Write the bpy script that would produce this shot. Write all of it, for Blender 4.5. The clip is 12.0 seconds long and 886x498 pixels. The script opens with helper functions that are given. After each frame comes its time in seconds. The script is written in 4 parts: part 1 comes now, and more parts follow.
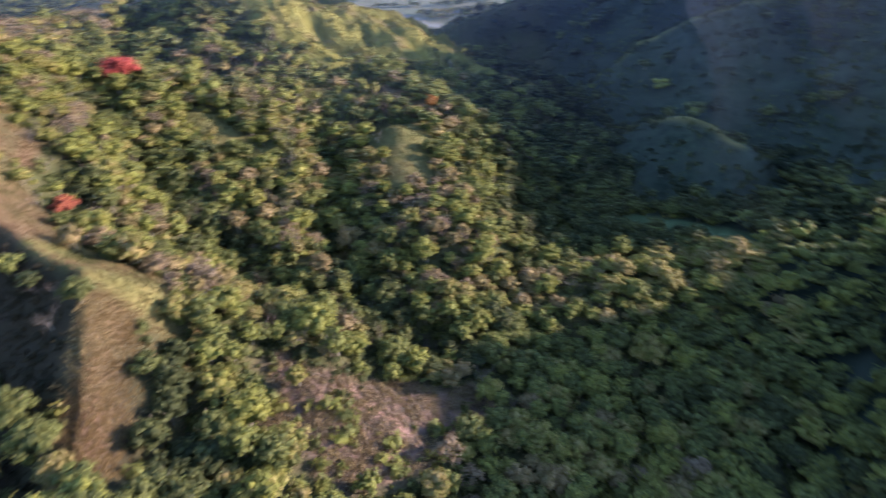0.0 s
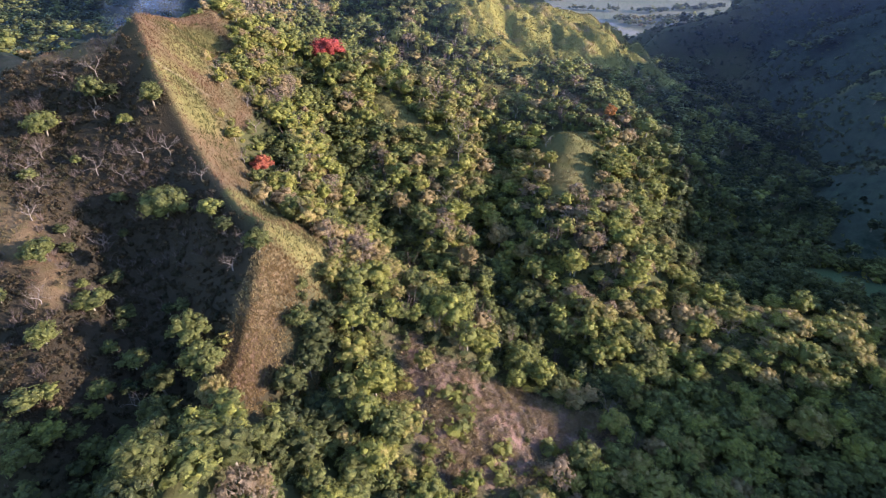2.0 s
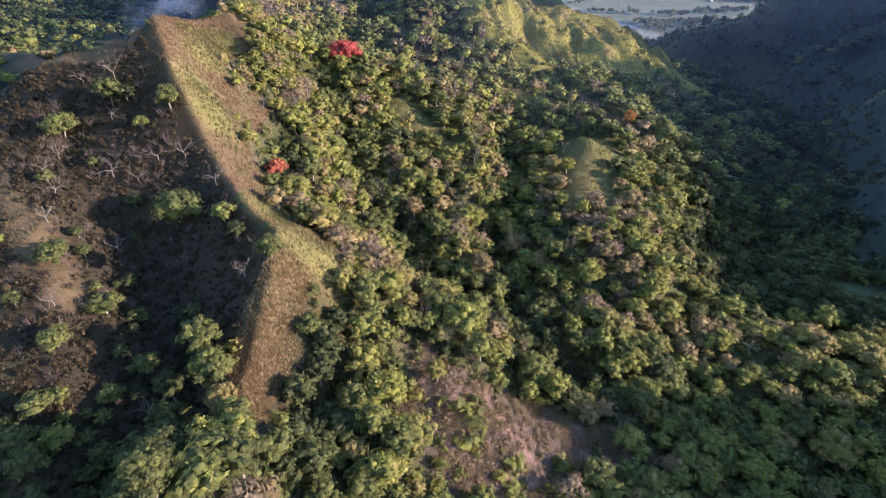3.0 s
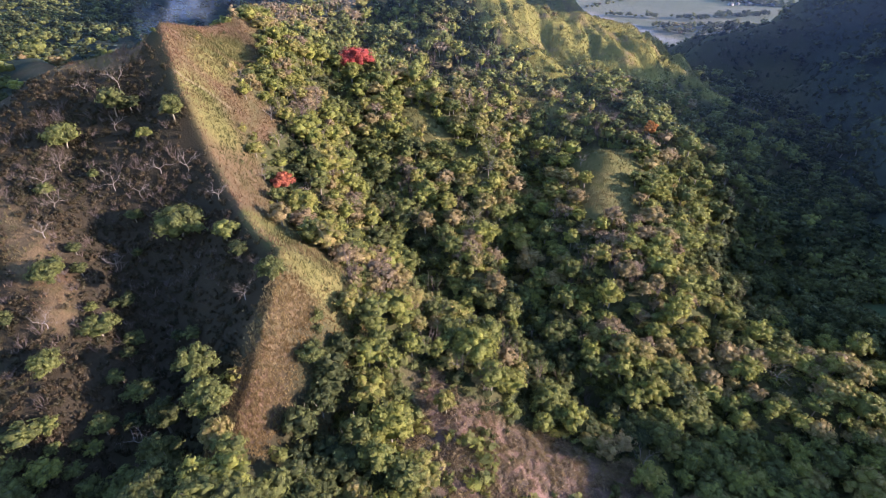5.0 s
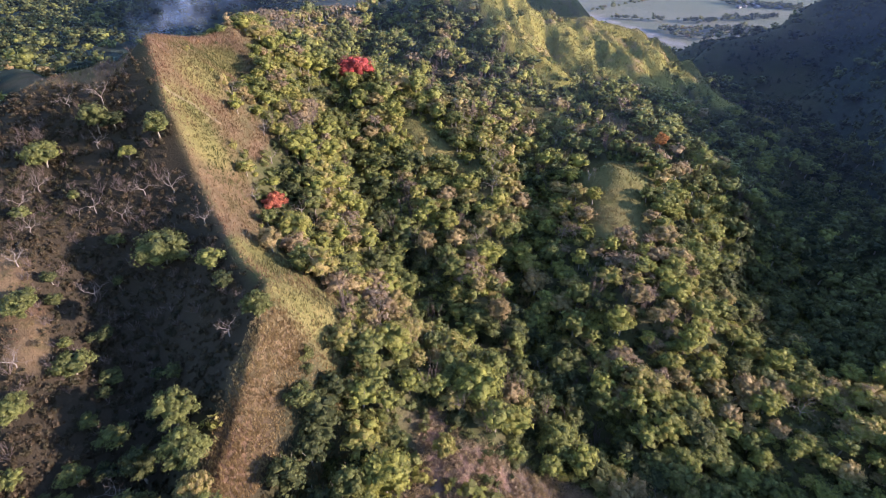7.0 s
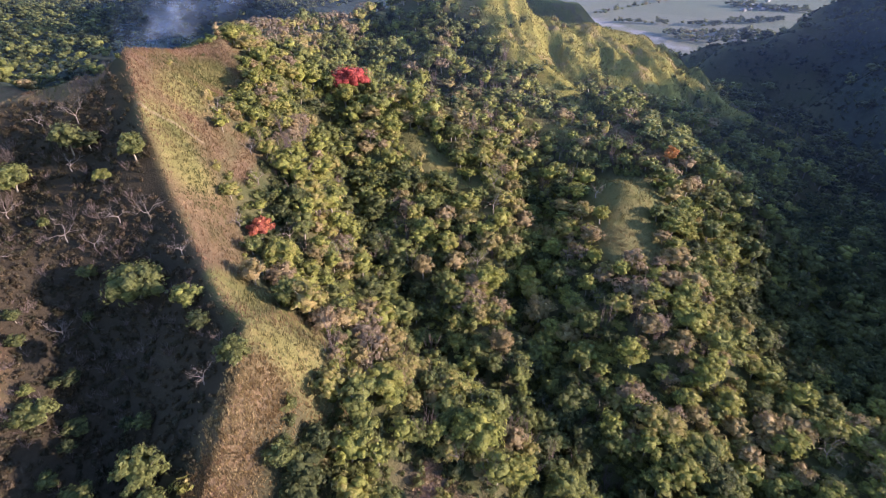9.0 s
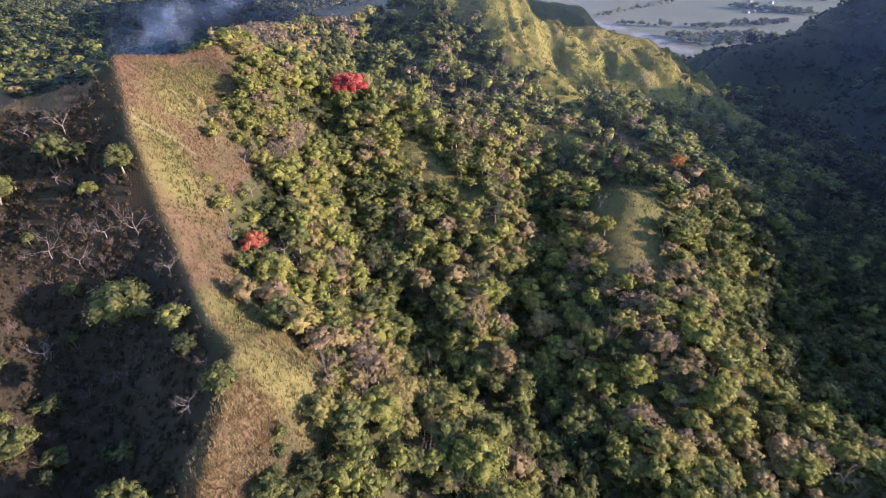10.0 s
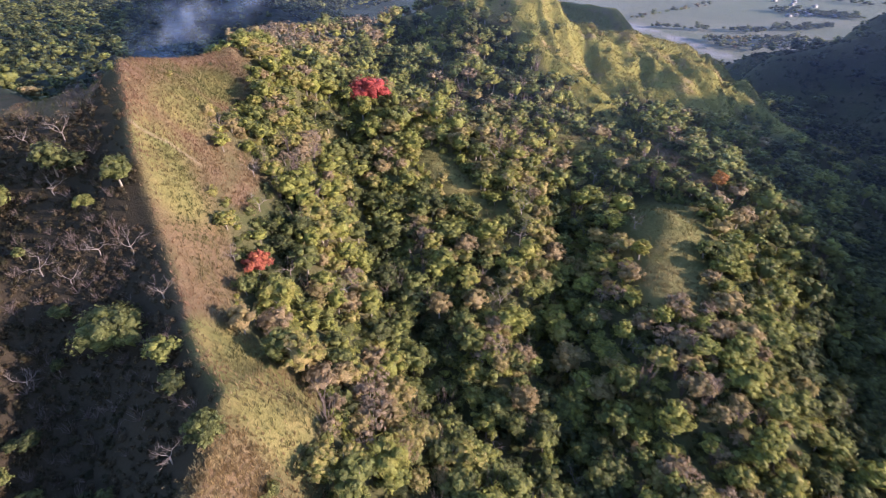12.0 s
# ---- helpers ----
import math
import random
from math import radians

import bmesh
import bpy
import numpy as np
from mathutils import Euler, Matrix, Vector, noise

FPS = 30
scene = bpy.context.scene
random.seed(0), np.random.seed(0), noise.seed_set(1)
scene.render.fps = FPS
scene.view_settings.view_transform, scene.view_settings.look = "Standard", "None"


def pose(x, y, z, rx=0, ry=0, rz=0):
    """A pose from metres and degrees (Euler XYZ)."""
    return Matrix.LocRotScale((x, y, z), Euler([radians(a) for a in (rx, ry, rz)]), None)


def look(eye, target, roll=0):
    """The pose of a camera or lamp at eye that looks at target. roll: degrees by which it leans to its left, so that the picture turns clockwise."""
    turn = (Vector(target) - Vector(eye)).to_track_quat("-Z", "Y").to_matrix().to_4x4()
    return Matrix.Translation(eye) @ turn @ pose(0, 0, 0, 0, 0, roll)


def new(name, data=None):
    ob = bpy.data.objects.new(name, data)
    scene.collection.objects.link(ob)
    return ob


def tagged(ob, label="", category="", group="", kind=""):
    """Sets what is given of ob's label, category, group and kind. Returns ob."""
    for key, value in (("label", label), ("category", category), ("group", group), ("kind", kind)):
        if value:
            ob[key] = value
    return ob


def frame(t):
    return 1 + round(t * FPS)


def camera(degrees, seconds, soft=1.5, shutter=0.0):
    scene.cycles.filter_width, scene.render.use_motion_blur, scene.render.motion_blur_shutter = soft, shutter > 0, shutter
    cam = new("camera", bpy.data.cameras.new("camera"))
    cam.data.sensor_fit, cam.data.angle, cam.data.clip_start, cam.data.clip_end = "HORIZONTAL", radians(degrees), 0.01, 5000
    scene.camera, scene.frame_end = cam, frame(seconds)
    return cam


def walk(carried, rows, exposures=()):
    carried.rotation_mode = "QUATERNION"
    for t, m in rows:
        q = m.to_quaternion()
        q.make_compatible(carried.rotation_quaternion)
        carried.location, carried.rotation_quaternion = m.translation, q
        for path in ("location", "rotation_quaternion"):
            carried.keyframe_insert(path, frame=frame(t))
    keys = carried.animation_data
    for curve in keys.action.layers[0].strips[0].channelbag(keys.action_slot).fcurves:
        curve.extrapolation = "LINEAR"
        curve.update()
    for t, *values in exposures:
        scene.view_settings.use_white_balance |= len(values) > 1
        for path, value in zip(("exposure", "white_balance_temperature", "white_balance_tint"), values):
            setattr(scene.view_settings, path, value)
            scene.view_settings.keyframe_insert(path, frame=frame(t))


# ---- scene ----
cam = camera(78.2, 12.0, soft=0.8, shutter=0.8)
PATH = [
    (0, (0.713, -0.492, 149.055), (0.697, 1.175, 147.95), -0.4),
    (0.5, (1.111, -0.48, 149.144), (0.834, 1.163, 148.037), -0.0),
    (1, (1.268, -0.403, 149.242), (0.853, 1.21, 148.134), 0.1),
    (1.5, (1.164, 0.032, 149.323), (0.664, 1.621, 148.216), 0.2),
    (2, (0.903, 0.913, 149.502), (0.354, 2.486, 148.396), 0.2),
    (2.5, (0.425, 2.185, 149.679), (-0.153, 3.748, 148.573), 0.2),
    (3, (-0.098, 3.768, 149.841), (-0.696, 5.325, 148.737), 0.2),
    (5, (-3.114, 12.368, 150.216), (-3.756, 13.911, 149.117), 0.1),
    (5.5, (-4.031, 14.989, 150.33), (-4.676, 16.531, 149.232), 0.1),
    (6, (-4.94, 17.732, 150.431), (-5.589, 19.273, 149.334), 0.1),
    (6.5, (-5.902, 20.54, 150.57), (-6.555, 22.08, 149.474), -0.0),
    (7, (-6.852, 23.501, 150.708), (-7.508, 25.041, 149.613), -0.1),
    (9, (-10.676, 35.939, 150.856), (-11.342, 37.479, 149.768), -0.4),
    (9.5, (-11.705, 39.097, 150.888), (-12.374, 40.637, 149.802), -0.5),
    (10, (-12.815, 42.332, 150.888), (-13.488, 43.872, 149.804), -0.5),
    (10.5, (-13.982, 45.531, 150.784), (-14.679, 47.062, 149.701), -0.5),
    (11, (-15.178, 48.871, 150.487), (-15.884, 50.397, 149.404), -0.5),
    (11.5, (-16.494, 52.207, 150.07), (-17.204, 53.731, 148.986), -0.5),
    (12, (-17.697, 55.58, 149.712), (-18.446, 57.084, 148.627), -0.4),
]
walk(cam, [(t, look(eye, target, roll)) for t, eye, target, roll in PATH], [(0, 1.70, 5680, 26), (12, 1.62, 5780, 33)])

# ---------------------------------------------------------------- light
SUN_AZ, SUN_EL = 80.0, 12.6            # degrees clockwise from +y, above the horizon
world = bpy.data.worlds.new("world")
scene.world = world
world.use_nodes = True
wn = world.node_tree
sky = wn.nodes.new("ShaderNodeTexSky")
sky.sky_type = "NISHITA"
sky.sun_disc = False
sky.sun_elevation, sky.sun_rotation = radians(SUN_EL), radians(SUN_AZ)
sky.air_density, sky.dust_density, sky.ozone_density = 1.4, 0.5, 3.0
wn.links.new(sky.outputs[0], wn.nodes["Background"].inputs[0])
wn.nodes["Background"].inputs[1].default_value = 0.15
sun_data = bpy.data.lights.new("sun", "SUN")
sun_data.energy, sun_data.angle, sun_data.color = 4.6, radians(0.6), (1.0, 0.83, 0.61)
sun = new("sun", sun_data)
toward = Vector((math.sin(radians(SUN_AZ)) * math.cos(radians(SUN_EL)), math.cos(radians(SUN_AZ)) * math.cos(radians(SUN_EL)), math.sin(radians(SUN_EL))))
sun.matrix_world = look(toward * 300, (0, 0, 0))


# ---------------------------------------------------------------- noise and plan geometry
TABLE = np.random.RandomState(7).rand(256, 256)


def vnoise(x, y, seed=0):
    """Smooth value noise, 0 to 1, one cell a unit."""
    x, y = np.asarray(x, float) + 37.7 * seed, np.asarray(y, float) + 91.3 * seed
    i, j = np.floor(x).astype(int), np.floor(y).astype(int)
    u, v = x - i, y - j
    u, v = u * u * (3 - 2 * u), v * v * (3 - 2 * v)
    a, b = TABLE[i & 255, j & 255], TABLE[(i + 1) & 255, j & 255]
    c, d = TABLE[i & 255, (j + 1) & 255], TABLE[(i + 1) & 255, (j + 1) & 255]
    return (a * (1 - u) + b * u) * (1 - v) + (c * (1 - u) + d * u) * v


def fbm(x, y, size, octaves=3, seed=0):
    total, amp, norm = 0.0, 1.0, 0.0
    for o in range(octaves):
        total = total + amp * vnoise(np.asarray(x) / size * 2 ** o, np.asarray(y) / size * 2 ** o, seed + o)
        norm += amp
        amp *= 0.5
    return total / norm * 2 - 1


def smooth(a, b, v):
    t = np.clip((v - a) / (b - a), 0, 1)
    return t * t * (3 - 2 * t)


def along(x, y, knots):
    """Distance, side (+1 left of the way), height and overshoot past the ends, at the nearest place of each stretch of a crest line."""
    last = len(knots) - 2
    for i, ((x0, y0, z0), (x1, y1, z1)) in enumerate(zip(knots, knots[1:])):
        dx, dy = x1 - x0, y1 - y0
        size = math.hypot(dx, dy)
        s = ((x - x0) * dx + (y - y0) * dy) / (size * size)
        past = np.maximum(-s if i == 0 else 0, s - 1 if i == last else 0) * size
        s = np.clip(s, 0, 1)
        px, py = x - x0 - s * dx, y - y0 - s * dy
        yield np.hypot(px, py), np.where(dx * py - dy * px > 0, 1, -1), z0 + s * (z1 - z0), np.maximum(past, 0)


def ridge(x, y, knots, left, right, reach=60, round_=2.0, bow_left=0.0, bow_right=0.0, end=0.6):
    """A hill's crest line with its two flanks: steepness left and right of the way, flattening over reach metres, or bowed outwards;
    end: how much more steeply it falls past its ends."""
    parts = list(along(x, y, knots))
    closest = np.min([p[0] for p in parts], axis=0)
    total, height, lean, curve, over = 0.0, 0.0, 0.0, 0.0, 0.0
    for d, side, z, past in parts:
        w = np.exp(-(d - closest) / 4.0)
        total, height, over = total + w, height + w * z, over + w * past
        lean, curve = lean + w * np.where(side > 0, left, right), curve + w * np.where(side > 0, bow_left, bow_right)
    d = np.sqrt(closest * closest + round_ * round_) - round_
    flank, curve = lean / total, curve / total
    drop = np.where(curve > 0, flank * d + curve * d * d, flank * (0.5 * reach * (1 - np.exp(-d / reach)) + 0.5 * d))
    return (height - end * over) / total - drop


def near(x, y, x0, y0, x1, y1, r, soft=3.0):
    """1 within r of a stretch of the plan, fading to 0 over soft metres."""
    dx, dy = x1 - x0, y1 - y0
    s = np.clip(((x - x0) * dx + (y - y0) * dy) / max(dx * dx + dy * dy, 1e-6), 0, 1)
    return 1 - smooth(r - soft, r + soft, np.hypot(x - x0 - s * dx, y - y0 - s * dy))


# ---------------------------------------------------------------- the hills
# first four knots: unseen tail, raised to cast shade over the lower slope
MAIN = [(-42, -5, 70), (-50, 16, 71), (-57, 36, 71), (-62.5, 50, 66), (-67.5, 59, 59.5), (-70.3, 66, 60.5), (-74.6, 85, 72.6), (-80.5, 97.5, 78.6), (-91.2, 101.9, 79.4), (-106.8, 112.2, 81.3), (-117, 118.9, 85.3),
        (-139, 133.3, 100), (-160, 150.6, 114), (-178, 186, 105), (-171, 199, 105)]
SHOULDER = [(-174, 144, 106.5), (-180, 141, 104), (-190, 137, 100.5), (-222, 150, 91), (-255, 165, 90), (-330, 160, 78)]
BROWN_TOP = [(-171, 199, 104), (-188, 222, 101), (-206, 262, 96), (-210, 310, 89), (-200, 345, 89), (-185, 365, 92)]
GREEN = [(-185, 365, 92), (-140, 388, 112), (-121, 389, 109), (-110, 389, 99.5), (-103, 390, 90), (-97, 394, 84.6), (-76, 407, 81.0), (-55, 418, 78.5), (-35, 427, 71.6), (-14, 437, 58.4), (4, 441, 41.9), (26, 449, 34)]
GREEN_SPUR = [(-103, 390, 90), (-108, 365, 88), (-109, 342, 86), (-98.7, 336, 85), (-89.8, 334, 81), (-80, 332, 76), (-70.5, 330, 71), (-60, 328, 66)]
GREEN_RIB = [(-57, 410, 77.5), (-50, 395, 73), (-42, 385, 69), (-27, 370, 60)]
GREEN_RIB_2 = [(-42, 424, 74), (-28.4, 400, 68.5), (-20, 385, 62)]
GREEN_BACK = [(-190, 440, 98), (-132, 470, 88), (-93, 479, 84.5), (-73, 482, 69), (-55, 484, 45)]
CLIFF = [(-2, 420, 58), (20, 394, 46), (45, 400, 36), (60, 412, 28), (70, 425, 8)]
FLANK = [(-10, 340, 52), (20, 350, 40), (43, 349, 29), (62, 352, 12)]
KNOLL = [(-45, 330, 62), (-30, 300, 58), (-10, 271, 57), (-16, 250, 54), (-23, 235, 55.7), (-20, 209, 53), (-10, 185, 47), (-4, 170, 43),
         (0, 152, 33), (3, 130, 25), (5, 108, 19)]
TERRACE = [(-100, 290, 68), (-60, 284, 61), (-24, 272, 59), (-8, 270, 56)]
MID = [(-150, 235, 84), (-125, 238, 76), (-96, 216, 66), (-82, 203, 58), (-62, 182, 49), (-45, 150, 43), (-34, 125, 42)]
SHELF = [(-171, 199, 104), (-143, 185, 92), (-130, 198, 79), (-115, 214, 71)]
SHELF_2 = [(-125, 238, 76), (-95, 241, 71), (-72, 226, 63), (-61, 205, 57), (-52, 190, 50)]
SADDLE = [(-210, 310, 86), (-167, 312, 76), (-107, 306, 75), (-80, 312, 70)]
NEAR_RIB = [(-66, 60, 57), (-44, 72, 50), (-42, 58, 44), (-38, 40, 34)]
APRON = [(-80, 96, 76), (-62, 100, 61), (-48, 108, 50), (-38, 97, 49), (-30, 86, 44), (-20, 88, 40), (-6, 98, 33), (8, 106, 26), (18, 110, 18)]
LEFT = [(-205, 95, 88), (-160, 85, 77), (-140, 74, 71.5), (-127, 70.5, 69.5), (-111, 56, 61), (-100, 40, 50), (-92, 26, 42), (-85, 5, 30)]
ROW = [(28, 148, 21), (45, 155, 25), (66, 165, 25), (80, 172, 23), (123, 180, 26), (160, 175, 28), (230, 160, 40)]
# crest mostly out of view; its rises and notch are set to shape sunlight
EAST = [(500, -100, 60), (470, 90, 100), (440, 150, 130), (435, 166, 122), (425, 190, 118), (422, 209, 112), (420, 218, 66), (420, 237, 66), (420, 246, 114), (420, 284, 122), (420, 307, 124),
        (420, 332, 138), (419, 385, 146), (418, 410, 160), (417, 465, 158), (415, 488, 132), (410, 550, 126), (402, 620, 124), (385, 740, 90), (360, 800, 45), (330, 900, 25), (320, 1100, 8)]
# unseen ridge added to block the sun from the low ground westward
EAST_BLOCKER = [(232, 20, 94), (228, 50, 94), (215, 112, 82), (204, 154, 67), (202, 164, 52), (200, 172, 34), (198, 184, 24), (194, 206, 20)]
EAST_TOE = [(395, 680, 130), (260, 668, 120), (140, 655, 100), (96, 650, 67.6), (80.5, 650, 55.6), (69, 650, 41), (38, 650, 30), (7, 650, 25), (-10, 650, 15), (-22, 650, 0)]
EAST_BUMP = [(140, 600, 82), (60, 585, 52), (20, 574, 41), (-2, 568, 14)]
EAST_SPUR = [(420, 440, 136), (300, 408, 108), (200, 392, 86), (165, 386, 76), (138, 397, 61), (108, 402, 28)]
EAST_HUMP = [(170, 262, 28), (155.6, 270, 37), (138.4, 282, 43.5), (129.8, 292, 43), (118.9, 302, 37), (104, 312, 22)]
EAST_MID = [(425, 330, 112), (300, 330, 84), (220, 335, 58), (165, 340, 30)]
EAST_RIB = [(412, 560, 128), (300, 512, 118), (190, 500, 92), (130, 510, 62), (92, 512, 24)]
PINK = [(-460, 560, 44), (-522, 520, 62), (-560, 490, 48)]
# crest line, steepness left and right, reach of the steep part, roundness of the crest
FORMS = [(MAIN, 0.80, 0.88, 60, 0.35, {}), (SHOULDER, 0.5, 0.85, 70, 3, {"end": 0.3}), (BROWN_TOP, 0.65, 0.75, 55, 5, {"end": 1.0}),
         (GREEN, 0.8, 0.5, 65, 5, {"end": 1.2}), (SHELF, 0.55, 0.6, 50, 4, {"end": 0.5}), (SHELF_2, 0.5, 0.5, 50, 5, {"end": 0.5}), (NEAR_RIB, 0.5, 0.5, 50, 5, {}), (SADDLE, 0.5, 0.5, 60, 6, {}), (GREEN_SPUR, 0.7, 0.8, 40, 2.5, {}), (GREEN_RIB, 0.7, 0.7, 40, 3, {}), (GREEN_RIB_2, 0.7, 0.7, 40, 3, {}),
         (GREEN_BACK, 0.8, 0.8, 60, 3, {}), (CLIFF, 1.6, 0.6, 60, 4, {}), (FLANK, 0.6, 0.6, 60, 5, {"end": 1.0}),
         (KNOLL, 0.25, 0.4, 60, 4, {"bow_left": 0.0062}), (TERRACE, 0.4, 0.6, 60, 4, {"end": 1.2}), (MID, 0.38, 0.42, 50, 4, {}),
         (APRON, 0.4, 0.5, 60, 5, {}), (LEFT, 0.7, 0.95, 60, 2.5, {}), (ROW, 0.16, 0.42, 45, 5, {}), (EAST, 0.6, 0.6, 2000, 8, {}),
         (EAST_BLOCKER, 0.7, 0.7, 300, 5, {}), (EAST_TOE, 0.75, 0.75, 300, 5, {}), (EAST_BUMP, 0.75, 0.75, 200, 5, {}), (EAST_SPUR, 0.75, 0.75, 300, 4, {}),
         (EAST_HUMP, 0.6, 0.7, 300, 4, {}), (EAST_MID, 0.7, 0.7, 300, 6, {}), (EAST_RIB, 0.75, 0.75, 300, 4, {}), (PINK, 0.4, 0.4, 90, 8, {})]
GULLIES = [([(-160, 108, 0), (-140, 97, 0), (-112, 82, 0), (-95, 62, 0), (-84, 42, 0)], 6.0, 11.0),
           ([(-140, 215, 0), (-105, 182, 0), (-75, 150, 0), (-62, 138, 0), (-30, 134, 0), (-5, 128, 0)], 10.0, 10.0),
           ([(-60, 240, 0), (-45, 205, 0), (-47, 175, 0), (-28, 150, 0)], 9.0, 9.0),
           ([(-62, 97, 0), (-56, 83, 0), (-54, 68, 0)], 4.0, 6.0),
           ([(-88, 372, 0), (-72, 355, 0), (-52, 342, 0)], 8.0, 9.0), ([(-140, 372, 0), (-130, 345, 0), (-118, 322, 0)], 7.0, 10.0),
           ([(-120, 290, 0), (-95, 300, 0), (-60, 310, 0), (-20, 320, 0)], 4.0, 10.0)]


def ground_height(x, y):
    x, y = np.asarray(x, float), np.asarray(y, float)
    base = -12 + 24 / (1 + np.exp((y - 330) / 80)) + 42 / (1 + np.exp((x + 290) / 45)) / (1 + np.exp((y - 1000) / 120))
    base = base + 2.5 * fbm(x, y, 140, 2, 3) * (1 - smooth(600, 800, y) * smooth(-300, -200, x))
    forms = [base] + [ridge(x, y, *form[:5], **form[5]) for form in FORMS]
    k = 2.0
    top = np.max(forms, axis=0)
    h = top + k * np.log(sum(np.exp((f - top) / k) for f in forms))
    for line, depth, width in GULLIES:
        d = np.min([v[0] for v in along(x, y, line)], axis=0)
        h = h - depth * np.exp(-(d / width) ** 2)
    h = h + 4.0 * np.exp(-(((x + 21) / 10) ** 2 + ((y - 231) / 9) ** 2))
    warp = 7 * fbm(x, y, 24, 2, 19)
    rills = 1 - np.abs(fbm((0.83 * x + 0.56 * y + warp) / 9.0, (-0.56 * x + 0.83 * y) / 34.0, 1.0, 2, 29))
    h = h + near(x, y, -110, 372, -20, 405, 34, 22) * (5.5 * (rills - 0.75) + 2.0 * fbm(x, y, 8, 2, 31))
    spurs = 1 - np.abs(fbm((x + 2 * warp) / 120.0, (y + 0.35 * x + 3 * warp) / 42.0, 1.0, 3, 67))
    h = h + smooth(120, 190, x) * smooth(5, 30, h - base) * 22 * (spurs - 0.75)
    hill = smooth(2, 14, h - base)
    crest = np.min([v[0] for v in along(x, y, MAIN)], axis=0)
    calm = 0.2 + 0.8 * smooth(4, 22, crest)
    h = h + hill * calm * (2.4 * fbm(x, y, 34, 2, 11) + 0.7 * fbm(x, y, 9, 2, 17))
    return h + 0.15 * fbm(x, y, 3.0, 2, 23) * smooth(700, 500, y)


# ---------------------------------------------------------------- what grows where
def west_of_crest(x, y):
    """How far a place lies on the shaded side of the main crest, in metres."""
    line = [(float(a), float(b)) for a, b, _ in MAIN]
    far, side = np.full(np.shape(x), 1e9), np.zeros(np.shape(x))
    for (x0, y0), (x1, y1) in zip(line, line[1:]):
        dx, dy = x1 - x0, y1 - y0
        length = math.hypot(dx, dy)
        t = np.clip(((x - x0) * dx + (y - y0) * dy) / length ** 2, 0, 1)
        d = np.hypot(x - x0 - t * dx, y - y0 - t * dy)
        turn = (dx * (y - y0) - dy * (x - x0)) / length
        side = np.where(d < far, np.sign(turn) * d, side)
        far = np.minimum(far, d)
    return side


def zones(x, y):
    """Open ground by kind, each 0 to 1: straw, green grass, brown cut clearing, field."""
    wob = 3.5 * fbm(x, y, 12, 2, 31)
    wx, wy = x + wob, y + 3.5 * fbm(x, y, 12, 2, 37)
    straw = np.max([near(wx, wy, *c) for c in (
        (-96, 108, -116, 121, 6), (-72.5, 89, -69, 64, 4.5), (-114, 122, -136, 140, 8.5), (-138, 142, -154, 158, 11),
        (-156, 162, -170, 188, 12), (-160, 151, -190, 137, 9), (-190, 137, -240, 158, 9), (-148, 79, -122, 68.5, 4.8), (-170, 87, -150, 81, 3), (-124, 148, -134, 160, 3),
        (-40, 303, -18, 276, 5), (-30, 286, -13, 269, 6))], axis=0)
    green = np.max([near(wx, wy, *c) for c in (
        (-92, 105, -75, 103, 8), (-79, 100, -70, 98, 6), (-127, 131, -139, 141, 6.5), (-146, 156, -152, 166, 6), (-103, 222, -86, 212, 5), (-86, 212, -74, 207, 4), (-158, 176, -166, 186, 6), (-23, 242, -20, 222, 14), (-22, 222, -16, 204, 10), (-14, 218, -10, 208, 7),
        # narrow eastern strips: grass that also stands in for skylit crest rims
        (-70, 281, -46, 278, 5), (-110, 350, -88, 332, 10), (-88, 333, -62, 327, 8), (-6, 416, 20, 394, 7), (155, 270, 138, 282, 2.5), (138, 282, 119, 302, 2.5), (125, 399, 165, 386, 2.5), (165, 386, 260, 400, 3), (20, 394, 60, 408, 8), (60, 408, 70, 424, 9), (-108, 360, -75, 352, 10),
        (-136, 385, -98, 390, 24), (-98, 380, -35, 405, 34), (-60, 388, -20, 396, 22), (-80, 362, -40, 378, 14), (-35, 419, 4, 437, 20), (-150, 390, -100, 385, 26), (-132, 468, -80, 478, 24), (-40, 372, -10, 385, 12))], axis=0)
    # pale grass colours end at the crest to sharpen its shade edge
    straw = straw * (1 - smooth(0.3, 2.5, west_of_crest(x, y)) * (x > -163) * (x < -76) * (y > 93))
    green = green * (1 - smooth(-0.5, 2.5, west_of_crest(x, y)) * (x < -60) * (y < 180))
    green = green * (1 - 0.4 * near(x, y, -21, 236, -18, 208, 16, 6))
    cut = np.max([near(wx, wy, *c) for c in ((-41, 97, -36, 90, 6), (-34, 85, -20, 78, 8), (-26, 92, -4, 98, 9), (-12, 88, 6, 102, 8), (-20, 76, -8, 84, 7))], axis=0)
    path = np.max([near(x, y, *c, 0.6) for c in ((-143, 139, -140, 143.4, 0.35), (-140, 143.4, -134, 146, 0.35), (-143, 139, -146, 138, 0.3))], axis=0)
    # shade marks slopes whose ground is browned and darkened in place of shade
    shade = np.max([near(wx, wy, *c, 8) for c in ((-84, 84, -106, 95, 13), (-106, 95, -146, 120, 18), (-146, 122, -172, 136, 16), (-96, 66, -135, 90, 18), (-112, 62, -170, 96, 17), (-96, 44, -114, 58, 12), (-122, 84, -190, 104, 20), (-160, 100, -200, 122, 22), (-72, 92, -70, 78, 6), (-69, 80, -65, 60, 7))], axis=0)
    field = near(wx, wy, 90, 219, 126, 194, 9)
    return straw, green, cut, field, shade, path


